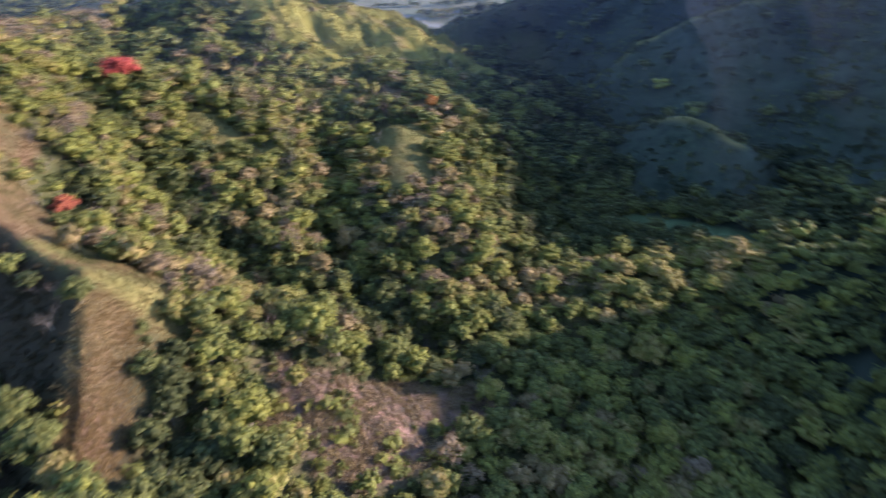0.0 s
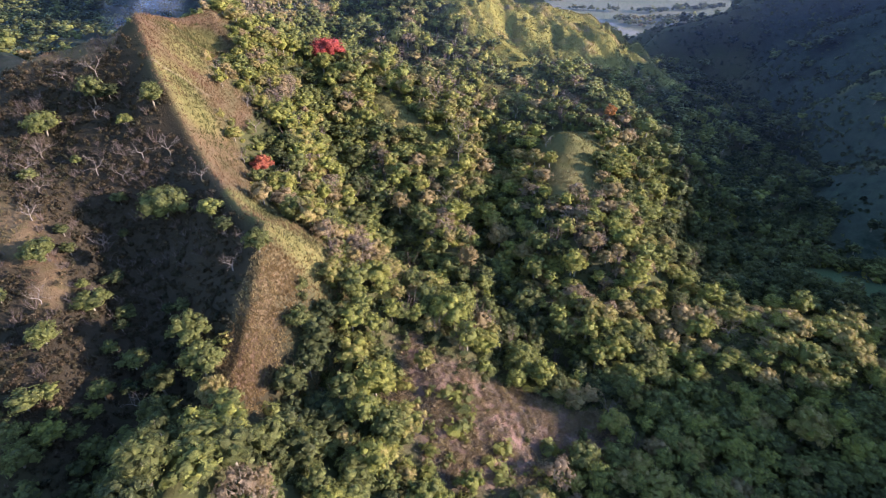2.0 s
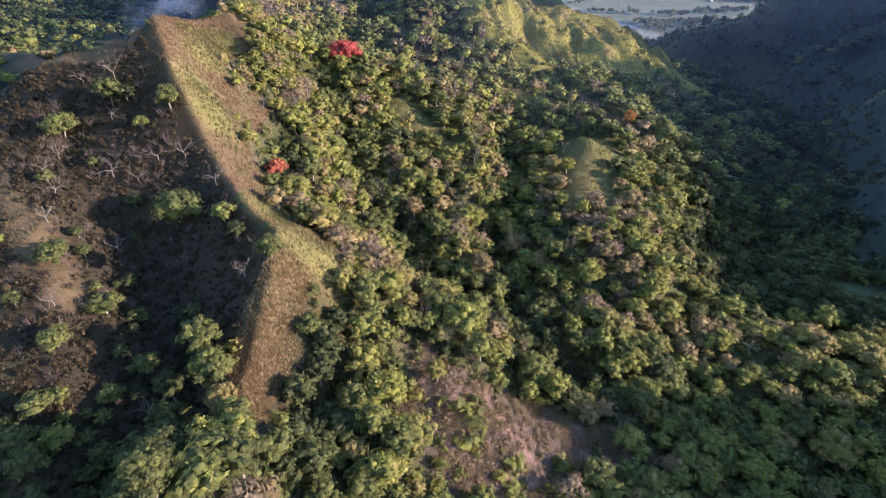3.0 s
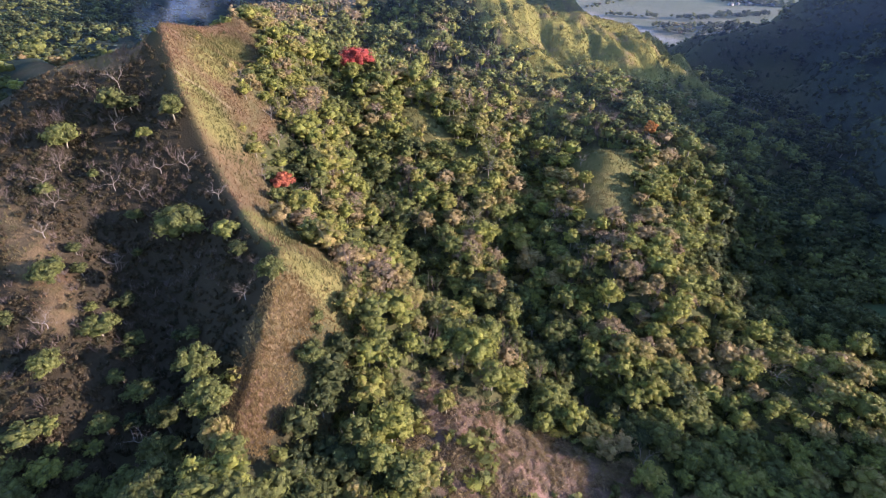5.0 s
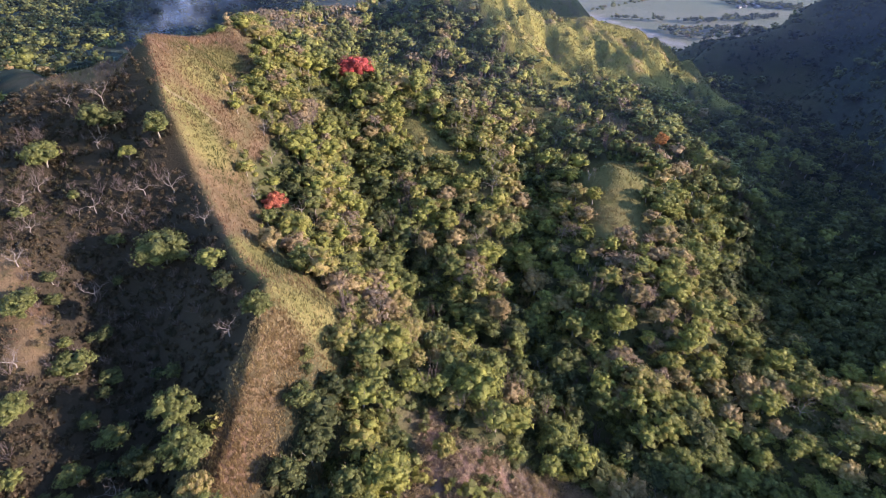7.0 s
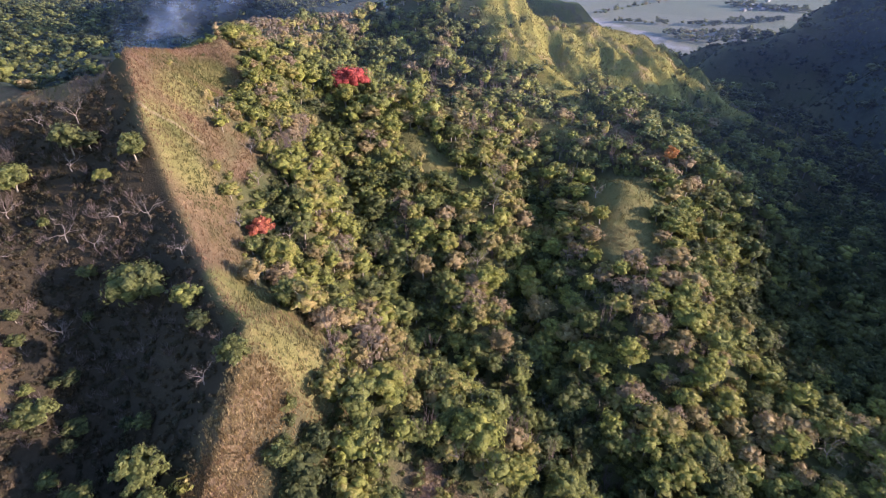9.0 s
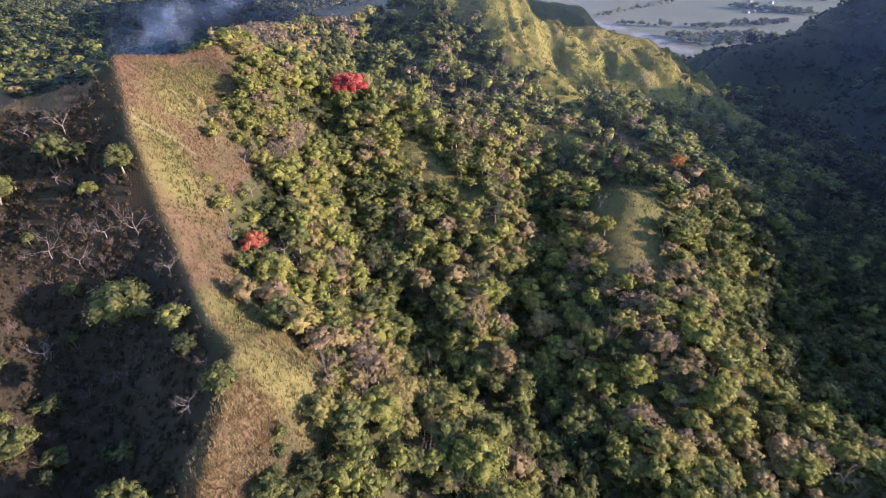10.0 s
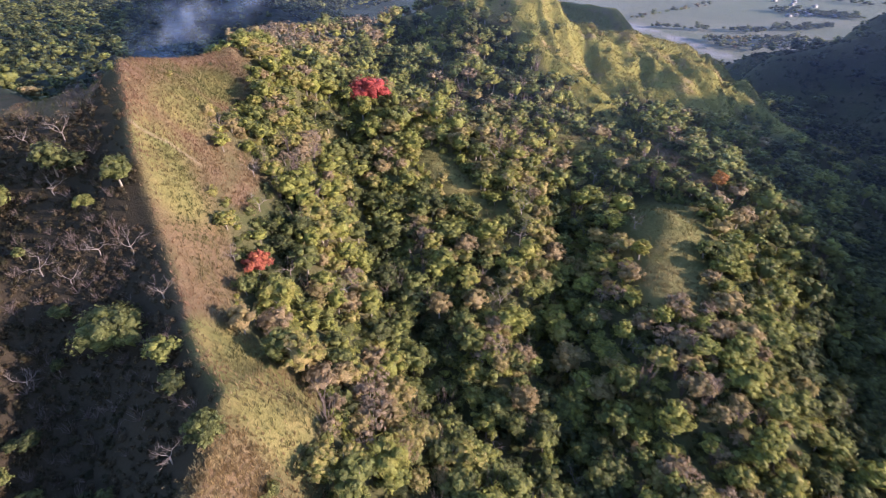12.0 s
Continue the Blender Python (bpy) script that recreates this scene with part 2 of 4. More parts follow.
# ---------------------------------------------------------------- materials
def material(name):
    m = bpy.data.materials.new(name)
    m.use_nodes = True
    nt = m.node_tree
    return m, nt, nt.nodes["Principled BSDF"]


def node(nt, kind, inputs=None, **props):
    n = nt.nodes.new(kind)
    for key, value in props.items():
        setattr(n, key, value)
    for key, value in (inputs or {}).items():
        if hasattr(value, "is_linked"):
            nt.links.new(value, n.inputs[key])
        else:
            n.inputs[key].default_value = value
    return n


def ramp(nt, fac, stops):
    n = nt.nodes.new("ShaderNodeValToRGB")
    while len(n.color_ramp.elements) < len(stops):
        n.color_ramp.elements.new(0.5)
    for e, (p, c) in zip(n.color_ramp.elements, stops):
        e.position, e.color = p, (*c, 1)
    nt.links.new(fac, n.inputs[0])
    return n.outputs[0]


def mix(nt, fac, a, b, blend="MIX"):
    n = nt.nodes.new("ShaderNodeMix")
    n.data_type, n.blend_type = "RGBA", blend
    for socket, v in ((n.inputs[0], fac), (n.inputs[6], a), (n.inputs[7], b)):
        if hasattr(v, "is_linked"):
            nt.links.new(v, socket)
        elif isinstance(v, tuple):
            socket.default_value = (*v, 1)
        else:
            socket.default_value = v
    return n.outputs[2]


def math_node(nt, op, a, b=0.0):
    n = nt.nodes.new("ShaderNodeMath")
    n.operation = op
    for socket, v in zip(n.inputs, (a, b)):
        if hasattr(v, "is_linked"):
            nt.links.new(v, socket)
        else:
            socket.default_value = v
    return n.outputs[0]


def attribute(nt, name):
    return node(nt, "ShaderNodeAttribute", attribute_name=name).outputs["Fac"]


def noise_node(nt, coords, scale, detail=3.0, rough=0.6):
    return node(nt, "ShaderNodeTexNoise", {"Vector": coords, "Scale": scale, "Detail": detail, "Roughness": rough}).outputs["Fac"]


def make_ground():
    m, nt, b = material("hill_ground")
    xyz = node(nt, "ShaderNodeNewGeometry").outputs["Position"]
    fine, mid, wide = noise_node(nt, xyz, 1.6, 6, 0.7), noise_node(nt, xyz, 0.22, 5), noise_node(nt, xyz, 0.05, 4)
    floor = mix(nt, fine, (0.042, 0.041, 0.020), (0.125, 0.110, 0.050))
    floor = mix(nt, ramp(nt, wide, [(0.42, (0, 0, 0)), (0.6, (0.6, 0.6, 0.6))]), floor, (0.05, 0.062, 0.02))
    straw = mix(nt, fine, (0.075, 0.050, 0.027), (0.20, 0.138, 0.074))
    straw = mix(nt, ramp(nt, mid, [(0.45, (0, 0, 0)), (0.62, (0.8, 0.8, 0.8))]), straw, (0.100, 0.080, 0.036))
    straw = mix(nt, ramp(nt, wide, [(0.5, (0, 0, 0)), (0.62, (0.7, 0.7, 0.7))]), straw, (0.125, 0.075, 0.048))
    green = mix(nt, fine, (0.080, 0.078, 0.026), (0.205, 0.178, 0.062))
    green = mix(nt, ramp(nt, mid, [(0.48, (0, 0, 0)), (0.66, (0.8, 0.8, 0.8))]), green, (0.20, 0.16, 0.06))
    green = mix(nt, ramp(nt, wide, [(0.5, (0, 0, 0)), (0.6, (0.8, 0.8, 0.8))]), green, (0.105, 0.112, 0.034))
    cut = mix(nt, fine, (0.11, 0.068, 0.054), (0.34, 0.21, 0.165))
    cut = mix(nt, ramp(nt, mid, [(0.4, (0, 0, 0)), (0.6, (0.9, 0.9, 0.9))]), cut, (0.075, 0.058, 0.042))
    cut = mix(nt, ramp(nt, wide, [(0.45, (0, 0, 0)), (0.58, (0.8, 0.8, 0.8))]), cut, (0.06, 0.05, 0.035))
    field = mix(nt, mid, (0.055, 0.085, 0.036), (0.085, 0.115, 0.05))
    # dark scrub green of the far slopes, lowered further to imitate valley shade
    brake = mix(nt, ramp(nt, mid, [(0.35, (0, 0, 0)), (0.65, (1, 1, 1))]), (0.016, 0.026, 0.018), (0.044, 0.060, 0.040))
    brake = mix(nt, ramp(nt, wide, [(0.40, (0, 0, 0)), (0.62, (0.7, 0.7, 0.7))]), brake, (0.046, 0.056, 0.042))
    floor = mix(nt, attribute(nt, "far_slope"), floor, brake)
    # rust-brown slope ground, its colour lowered to imitate the hill's shade
    c = mix(nt, attribute(nt, "rust_shade"), floor, mix(nt, fine, (0.024, 0.020, 0.013), (0.060, 0.046, 0.028)))
    c = mix(nt, attribute(nt, "straw"), c, straw)
    c = mix(nt, attribute(nt, "green"), c, green)
    # yellow-green hill grass, lightened to make up for weak sun on it
    meadow = mix(nt, fine, (0.105, 0.100, 0.024), (0.275, 0.235, 0.058))
    meadow = mix(nt, ramp(nt, mid, [(0.46, (0, 0, 0)), (0.64, (0.45, 0.45, 0.45))]), meadow, (0.13, 0.145, 0.038))
    meadow = mix(nt, ramp(nt, wide, [(0.52, (0, 0, 0)), (0.64, (0.7, 0.7, 0.7))]), meadow, (0.22, 0.15, 0.08))
    c = mix(nt, attribute(nt, "meadow"), c, meadow)
    c = mix(nt, attribute(nt, "path"), c, (0.20, 0.155, 0.10))
    c = mix(nt, attribute(nt, "cut"), c, cut)
    c = mix(nt, attribute(nt, "field"), c, field)
    # the plain: plots of rice and fallow land
    cells = node(nt, "ShaderNodeTexVoronoi", {"Vector": node(nt, "ShaderNodeMapping", {"Vector": xyz, "Scale": (0.006, 0.012, 0.0), "Rotation": (0, 0, 0.35)}).outputs[0], "Scale": 1.0}, distance="CHEBYCHEV")
    plots = ramp(nt, node(nt, "ShaderNodeSeparateColor", {"Color": cells.outputs["Color"]}).outputs[0],
                 [(0.0, (0.14, 0.16, 0.09)), (0.35, (0.22, 0.21, 0.14)), (0.6, (0.17, 0.185, 0.11)), (0.85, (0.26, 0.235, 0.18)), (1.0, (0.15, 0.175, 0.12))])
    plots = mix(nt, 0.35, plots, mix(nt, mid, (0.08, 0.09, 0.06), (0.17, 0.165, 0.12)))
    c = mix(nt, attribute(nt, "plain"), c, plots)
    c = mix(nt, attribute(nt, "sand"), c, mix(nt, mid, (0.24, 0.22, 0.2), (0.38, 0.36, 0.34)))
    nt.links.new(c, b.inputs["Base Color"])
    b.inputs["Roughness"].default_value = 0.95
    b.inputs["Specular IOR Level"].default_value = 0.15
    bump = node(nt, "ShaderNodeBump", {"Height": fine, "Strength": 0.9, "Distance": 0.5})
    nt.links.new(bump.outputs[0], b.inputs["Normal"])
    return m


def make_leaves(name, stops, through_light=0.35, gaps=0.0, relief=0.0):
    """Foliage whose hue goes by the plant's tone, and a little by the single leaf spray."""
    m, nt, b = material(name)
    out = nt.nodes["Material Output"]
    tone = math_node(nt, "ADD", attribute(nt, "tone"), math_node(nt, "MULTIPLY", node(nt, "ShaderNodeObjectInfo").outputs["Random"], 0.12))
    island = node(nt, "ShaderNodeNewGeometry").outputs["Random Per Island"]
    jit = math_node(nt, "MULTIPLY", math_node(nt, "SUBTRACT", island, 0.5), 0.16)
    c = ramp(nt, math_node(nt, "ADD", tone, jit), stops)
    c = mix(nt, 1.0, c, ramp(nt, island, [(0.0, (0.74, 0.75, 0.75)), (1.0, (1.20, 1.20, 1.16))]), "MULTIPLY")
    if relief:
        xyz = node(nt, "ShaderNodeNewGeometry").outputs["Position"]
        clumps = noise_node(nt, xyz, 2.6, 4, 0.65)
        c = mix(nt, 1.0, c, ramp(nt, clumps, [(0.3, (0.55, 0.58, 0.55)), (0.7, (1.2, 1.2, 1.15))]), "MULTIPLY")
        nt.links.new(node(nt, "ShaderNodeBump", {"Height": clumps, "Strength": 1.0, "Distance": relief}).outputs[0], b.inputs["Normal"])
    nt.links.new(c, b.inputs["Base Color"])
    b.inputs["Roughness"].default_value = 0.62
    b.inputs["Specular IOR Level"].default_value = 0.2
    tr = node(nt, "ShaderNodeBsdfTranslucent", {"Color": c})
    both = node(nt, "ShaderNodeMixShader", {0: through_light, 1: b.outputs[0], 2: tr.outputs[0]})
    if gaps:
        xyz = node(nt, "ShaderNodeNewGeometry").outputs["Position"]
        leaflet = ramp(nt, noise_node(nt, xyz, gaps, 2, 0.5), [(0.45, (0, 0, 0)), (0.50, (1, 1, 1))])
        both = node(nt, "ShaderNodeMixShader", {0: leaflet, 1: node(nt, "ShaderNodeBsdfTransparent").outputs[0], 2: both.outputs[0]})
    nt.links.new(both.outputs[0], out.inputs[0])
    return m


def make_bark(name, dark, light):
    m, nt, b = material(name)
    xyz = node(nt, "ShaderNodeNewGeometry").outputs["Position"]
    n = noise_node(nt, xyz, 3.0, 5, 0.7)
    nt.links.new(mix(nt, n, dark, light), b.inputs["Base Color"])
    b.inputs["Roughness"].default_value = 0.9
    nt.links.new(node(nt, "ShaderNodeBump", {"Height": n, "Strength": 0.6, "Distance": 0.05}).outputs[0], b.inputs["Normal"])
    return m


GROUND = make_ground()
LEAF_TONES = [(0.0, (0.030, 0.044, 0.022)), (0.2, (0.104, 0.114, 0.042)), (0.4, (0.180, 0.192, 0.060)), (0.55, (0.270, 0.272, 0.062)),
              (0.7, (0.295, 0.232, 0.096)), (0.85, (0.280, 0.205, 0.112)), (1.0, (0.255, 0.190, 0.130))]
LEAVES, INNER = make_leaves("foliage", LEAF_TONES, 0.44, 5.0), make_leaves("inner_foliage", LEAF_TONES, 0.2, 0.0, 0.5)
RED_TONES = [(0.0, (0.24, 0.036, 0.032)), (0.5, (0.34, 0.060, 0.050)), (0.8, (0.34, 0.10, 0.065)), (1.0, (0.48, 0.21, 0.06))]
RED, RED_INNER = make_leaves("red_blossom", RED_TONES, 0.3, 4.5), make_leaves("inner_blossom", RED_TONES, 0.1, 0.0, 0.4)
BRACKEN = make_leaves("bracken", [(0.0, (0.17, 0.115, 0.055)), (0.5, (0.27, 0.19, 0.090)), (1.0, (0.36, 0.275, 0.140))], 0.4)
# withered browns, darkened so the scrub also carries the slope's shade
SHADE_SCRUB = make_leaves("shaded_withered_scrub", [(0.0, (0.034, 0.036, 0.019)), (0.4, (0.062, 0.050, 0.028)), (0.8, (0.098, 0.070, 0.044)), (1.0, (0.13, 0.092, 0.064))], 0.3, 5.0)
BARK = make_bark("bark", (0.12, 0.10, 0.075), (0.32, 0.28, 0.22))
PALE_BARK = make_bark("pale_bark", (0.12, 0.095, 0.08), (0.29, 0.245, 0.215))
# meadow tufts, brightened like the ground below to look sunlit
MEADOW = make_leaves("meadow_grass", [(0.0, (0.13, 0.13, 0.036)), (0.4, (0.235, 0.21, 0.055)), (0.75, (0.29, 0.235, 0.078)), (1.0, (0.26, 0.17, 0.09))], 0.4)
GRASS = make_leaves("dry_grass", [(0.0, (0.066, 0.072, 0.024)), (0.3, (0.125, 0.115, 0.044)), (0.6, (0.185, 0.130, 0.066)), (1.0, (0.185, 0.108, 0.064))], 0.35)


# ---------------------------------------------------------------- mesh helpers: all in quads
def mesh_from(name, verts, quads, mats, tone=None, mat_index=None, rounded=False):
    verts, quads = np.asarray(verts, np.float32), np.asarray(quads, np.int32)
    me = bpy.data.meshes.new(name)
    me.vertices.add(len(verts))
    me.vertices.foreach_set("co", verts.ravel())
    me.loops.add(quads.size)
    me.loops.foreach_set("vertex_index", quads.ravel())
    me.polygons.add(len(quads))
    me.polygons.foreach_set("loop_start", np.arange(0, quads.size, 4, dtype=np.int32))
    me.polygons.foreach_set("loop_total", np.full(len(quads), 4, np.int32))
    for m in mats:
        me.materials.append(m)
    if mat_index is not None:
        me.polygons.foreach_set("material_index", np.asarray(mat_index, np.int32))
    if tone is not None:
        a = me.attributes.new("tone", "FLOAT", "POINT")
        a.data.foreach_set("value", np.asarray(tone, np.float32))
    if rounded:
        me.polygons.foreach_set("use_smooth", np.ones(len(quads), bool))
    me.update(calc_edges=True)
    return me


def merge(pieces):
    """Joins (verts, quads) pieces."""
    vs, qs, n = [], [], 0
    for v, q in pieces:
        vs.append(v)
        qs.append(np.asarray(q) + n)
        n += len(v)
    return np.concatenate(vs), np.concatenate(qs)


def limb(points, radii, sides=4):
    """A tapered, bent limb through the points."""
    pts = np.asarray(points, float)
    rings = []
    for i, p in enumerate(pts):
        d = pts[min(i + 1, len(pts) - 1)] - pts[max(i - 1, 0)]
        d = d / (np.linalg.norm(d) + 1e-9)
        u = np.cross(d, (0.3, 0.9, 0.2))
        u /= np.linalg.norm(u) + 1e-9
        w = np.cross(d, u)
        a = np.arange(sides) * 2 * np.pi / sides
        rings.append(p + radii[i] * (np.cos(a)[:, None] * u + np.sin(a)[:, None] * w))
    quads = [(r * sides + s, r * sides + (s + 1) % sides, (r + 1) * sides + (s + 1) % sides, (r + 1) * sides + s) for r in range(len(pts) - 1) for s in range(sides)]
    return np.concatenate(rings), np.array(quads)


def sprays(rng, centre, radii, count, size, droop=0.0, inner=0.35, depth=0.75, tilt=0.6, outward=(0, 0, 0)):
    """Leaf sprays, small bent quads, over the shell of a lobe of the crown."""
    n = rng.normal(size=(count, 3)) + np.asarray(outward) * 1.6
    n /= np.linalg.norm(n, axis=1)[:, None]
    n[:, 2] = np.where(n[:, 2] < -0.35, -n[:, 2], n[:, 2])
    place = centre + n * radii * (inner + depth * rng.rand(count, 1))
    face = n + rng.normal(size=(count, 3)) * tilt + (0, 0, 0.25)
    face /= np.linalg.norm(face, axis=1)[:, None]
    u = np.cross(face, rng.normal(size=(count, 3)))
    u /= np.linalg.norm(u, axis=1)[:, None]
    w = np.cross(face, u)
    s = size * (0.55 + 0.9 * rng.rand(count, 1))
    long = s * (0.7 + 0.7 * rng.rand(count, 1))
    a, b = place - u * long * 0.75, place + u * long * 0.75
    c, d = place + w * s * 0.5 + face * s * 0.10, place - w * s * 0.5 + face * s * 0.10
    v = np.stack([a, d, b, c], 1)
    v[:, :, 2] -= droop * s
    return v.reshape(-1, 3), np.arange(count * 4).reshape(-1, 4)


BOX = np.array([(-1, -1, -1), (1, -1, -1), (1, 1, -1), (-1, 1, -1), (-1, -1, 1), (1, -1, 1), (1, 1, 1), (-1, 1, 1)]) / 1.732
BOX_QUADS = np.array([(0, 3, 2, 1), (4, 5, 6, 7), (0, 1, 5, 4), (1, 2, 6, 5), (2, 3, 7, 6), (3, 0, 4, 7)])


def lump_form():
    """A rounded lump in 24 quads: a cube whose faces are halved and pushed out to a ball."""
    places, quads = {}, []
    for axis in range(3):
        for side in (-1, 1):
            for i in (-1, 0):
                for j in (-1, 0):
                    ring = []
                    for a, b in ((i, j), (i + 1, j), (i + 1, j + 1), (i, j + 1))[::side]:
                        p = [0, 0, 0]
                        p[axis], p[(axis + 1) % 3], p[(axis + 2) % 3] = side, a, b
                        ring.append(places.setdefault(tuple(p), len(places)))
                    quads.append(ring)
    v = np.array(list(places), float)
    return v / np.linalg.norm(v, axis=1)[:, None], np.array(quads)


LUMP, LUMP_QUADS = lump_form()


def core(rng, centre, radii, coarse=True):
    """The dense inside of a lobe, uneven and turned at random."""
    form, quads = (BOX * 1.1, BOX_QUADS) if coarse else (LUMP, LUMP_QUADS)
    turn = np.array(Euler(rng.rand(3) * 6.28).to_matrix())
    return centre + (form * (0.78 + 0.40 * rng.rand(len(form), 1))) @ turn.T * radii, quads


def lobes(rng, radius, height, count, bulk=(0.30, 0.16)):
    """Where a crown's lobes sit on its uneven dome, and how large they are."""
    found = []
    squash = 0.8 + 0.35 * rng.rand()
    for i in range(count):
        a, f = i * 2.4 + rng.rand() * 0.9, (i + 0.5) / count
        up = 1 - 1.25 * f
        out = math.sqrt(max(0.0, 1 - up * up)) * (0.68 + 0.45 * rng.rand())
        size = radius * (bulk[0] + bulk[1] * rng.rand())
        reach = radius * 0.72
        found.append((np.array((reach * out * math.cos(a), reach * out * math.sin(a) * squash, height * (0.58 + (0.30 + 0.10 * rng.rand()) * up))),
                      np.array((size, size, size * 0.85))))
    return found


def crown_of(rng, radius, height, count, per_lobe, size, dense=1.0, far=False, **how):
    """Leaf sprays over the lobes of a crown, with a closed inside where it is dense. Gives places, quads and the slot of
    each quad (0 sprays, 2 the inside)."""
    pieces, slots = [], []
    middle = np.array((0, 0, height * 0.58))
    if dense > 0.5:
        pieces.append(core(rng, middle, np.array((radius * 0.62, radius * 0.62, height * 0.27)), far))
        slots.append(np.full(len(pieces[-1][1]), 2))
    for centre, radii in lobes(rng, radius, height, count, **how):
        if rng.rand() < dense:
            pieces.append(core(rng, centre, radii * 0.72))
            slots.append(np.full(len(pieces[-1][1]), 2))
        pieces.append(sprays(rng, centre, radii, per_lobe, size, 0.0, 0.55, 0.65, 0.5, (centre - middle) / radius))
        slots.append(np.full(per_lobe, 0))
    return (*merge(pieces), np.concatenate(slots))


def trunk_of(rng, radius, height, stems=5, thick=0.22):
    fork = height * (0.28 + 0.15 * rng.rand())
    lean = rng.normal(size=2) * 0.4
    mid = np.array((lean[0], lean[1], fork))
    pieces = [limb([(0, 0, -1.2), (lean[0] * 0.4, lean[1] * 0.4, fork * 0.5), mid], [thick * 1.3, thick, thick * 0.8], 5)]
    for i in range(stems):
        a = i * 6.28 / stems + rng.rand()
        r = radius * (0.4 + 0.35 * rng.rand())
        tip = np.array((r * math.cos(a), r * math.sin(a), height * (0.74 + 0.24 * rng.rand())))
        knee = mid * 0.5 + tip * 0.5 + (0, 0, -0.05 * height) + rng.normal(size=3) * 0.25
        pieces.append(limb([mid - (0, 0, 0.2), knee, tip], [thick * 0.6, thick * 0.4, thick * 0.12], 4))
    return merge(pieces)


def bare_crown(rng, radius, height, thick=0.2, forks=3, levels=3):
    """Leafless limbs forking outwards and upwards."""
    pieces = []

    def grow(start, way, length, r, level):
        knee = start + way * length * 0.5 + rng.normal(size=3) * length * 0.07
        end = knee + (way + rng.normal(size=3) * 0.22) * length * 0.5
        pieces.append(limb([start, knee, end], [r, r * 0.75, r * 0.5 if level else r * 0.15], 4 if level > 1 else 3))
        if level:
            for k in range(forks):
                out = way + rng.normal(size=3) * 0.62 + (0, 0, 0.12)
                grow(end if k else knee, out / np.linalg.norm(out), length * (0.6 + 0.2 * rng.rand()), r * 0.5, level - 1)

    for i in range(3):
        a = i * 2.1 + rng.rand()
        way = np.array((math.cos(a) * 0.75, math.sin(a) * 0.75, 0.65))
        grow(np.array((0, 0, height * 0.32)), way, radius * 0.62, thick * 0.8, levels)
    return merge(pieces)


# ---------------------------------------------------------------- ground sheet
def steps(marks):
    """Coordinates with a finer or wider step by stretch: (from, to, step)."""
    out = []
    for a, b, s in marks:
        out += list(np.linspace(a, b, max(2, round((b - a) / s)) + 1)[:-1])
    return np.array(out + [marks[-1][1]])


def build_ground():
    xs = steps([(-5000, -1500, 350), (-1500, -700, 80), (-700, -330, 12), (-330, -200, 3.5), (-200, -50, 0.8), (-50, 60, 1.8), (60, 160, 3), (160, 500, 9), (500, 900, 40), (900, 5000, 400)])
    ys = steps([(-1500, -200, 200), (-200, 10, 20), (10, 40, 4), (40, 205, 0.8), (205, 250, 1.8), (250, 420, 2.2), (420, 700, 5), (700, 1300, 16), (1300, 2000, 60), (2000, 5000, 300)])
    X, Y = np.meshgrid(xs, ys)
    Z = ground_height(X, Y)
    nx, ny = len(xs), len(ys)
    i = (np.arange(ny - 1)[:, None] * nx + np.arange(nx - 1)[None, :]).ravel()
    me = mesh_from("ground", np.stack([X, Y, Z], -1).reshape(-1, 3), np.stack([i, i + 1, i + nx + 1, i + nx], 1), [GROUND])
    me.polygons.foreach_set("use_smooth", np.ones(len(i), bool))
    straw, green, cut, field, shade, path = zones(X, Y)
    flat = smooth(14, 3, Z + 12) * smooth(560, 640, Y)
    river = smooth(24, 12, np.abs(Y - 800 + 0.9 * X - 25 * fbm(X, Y, 160, 1, 5))) * flat * smooth(-500, -400, X) * smooth(20, -10, X) * (0.35 + 0.65 * smooth(-0.3, 0.1, fbm(X, Y, 22, 2, 6)))
    for key, v in (("straw", straw), ("green", green), ("cut", cut), ("field", field), ("rust_shade", shade), ("meadow", green * smooth(290, 330, Y) * smooth(60, 20, X)), ("far_slope", np.maximum(smooth(85, 105, X), smooth(-190, -215, X) * smooth(1000, 800, Y))), ("path", path), ("plain", flat), ("sand", river)):
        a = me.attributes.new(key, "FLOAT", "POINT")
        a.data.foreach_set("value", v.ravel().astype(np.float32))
    return tagged(new("ground", me), "steep forested hills with grassy crests above a farmed plain", "hillside", kind="structure")


build_ground()

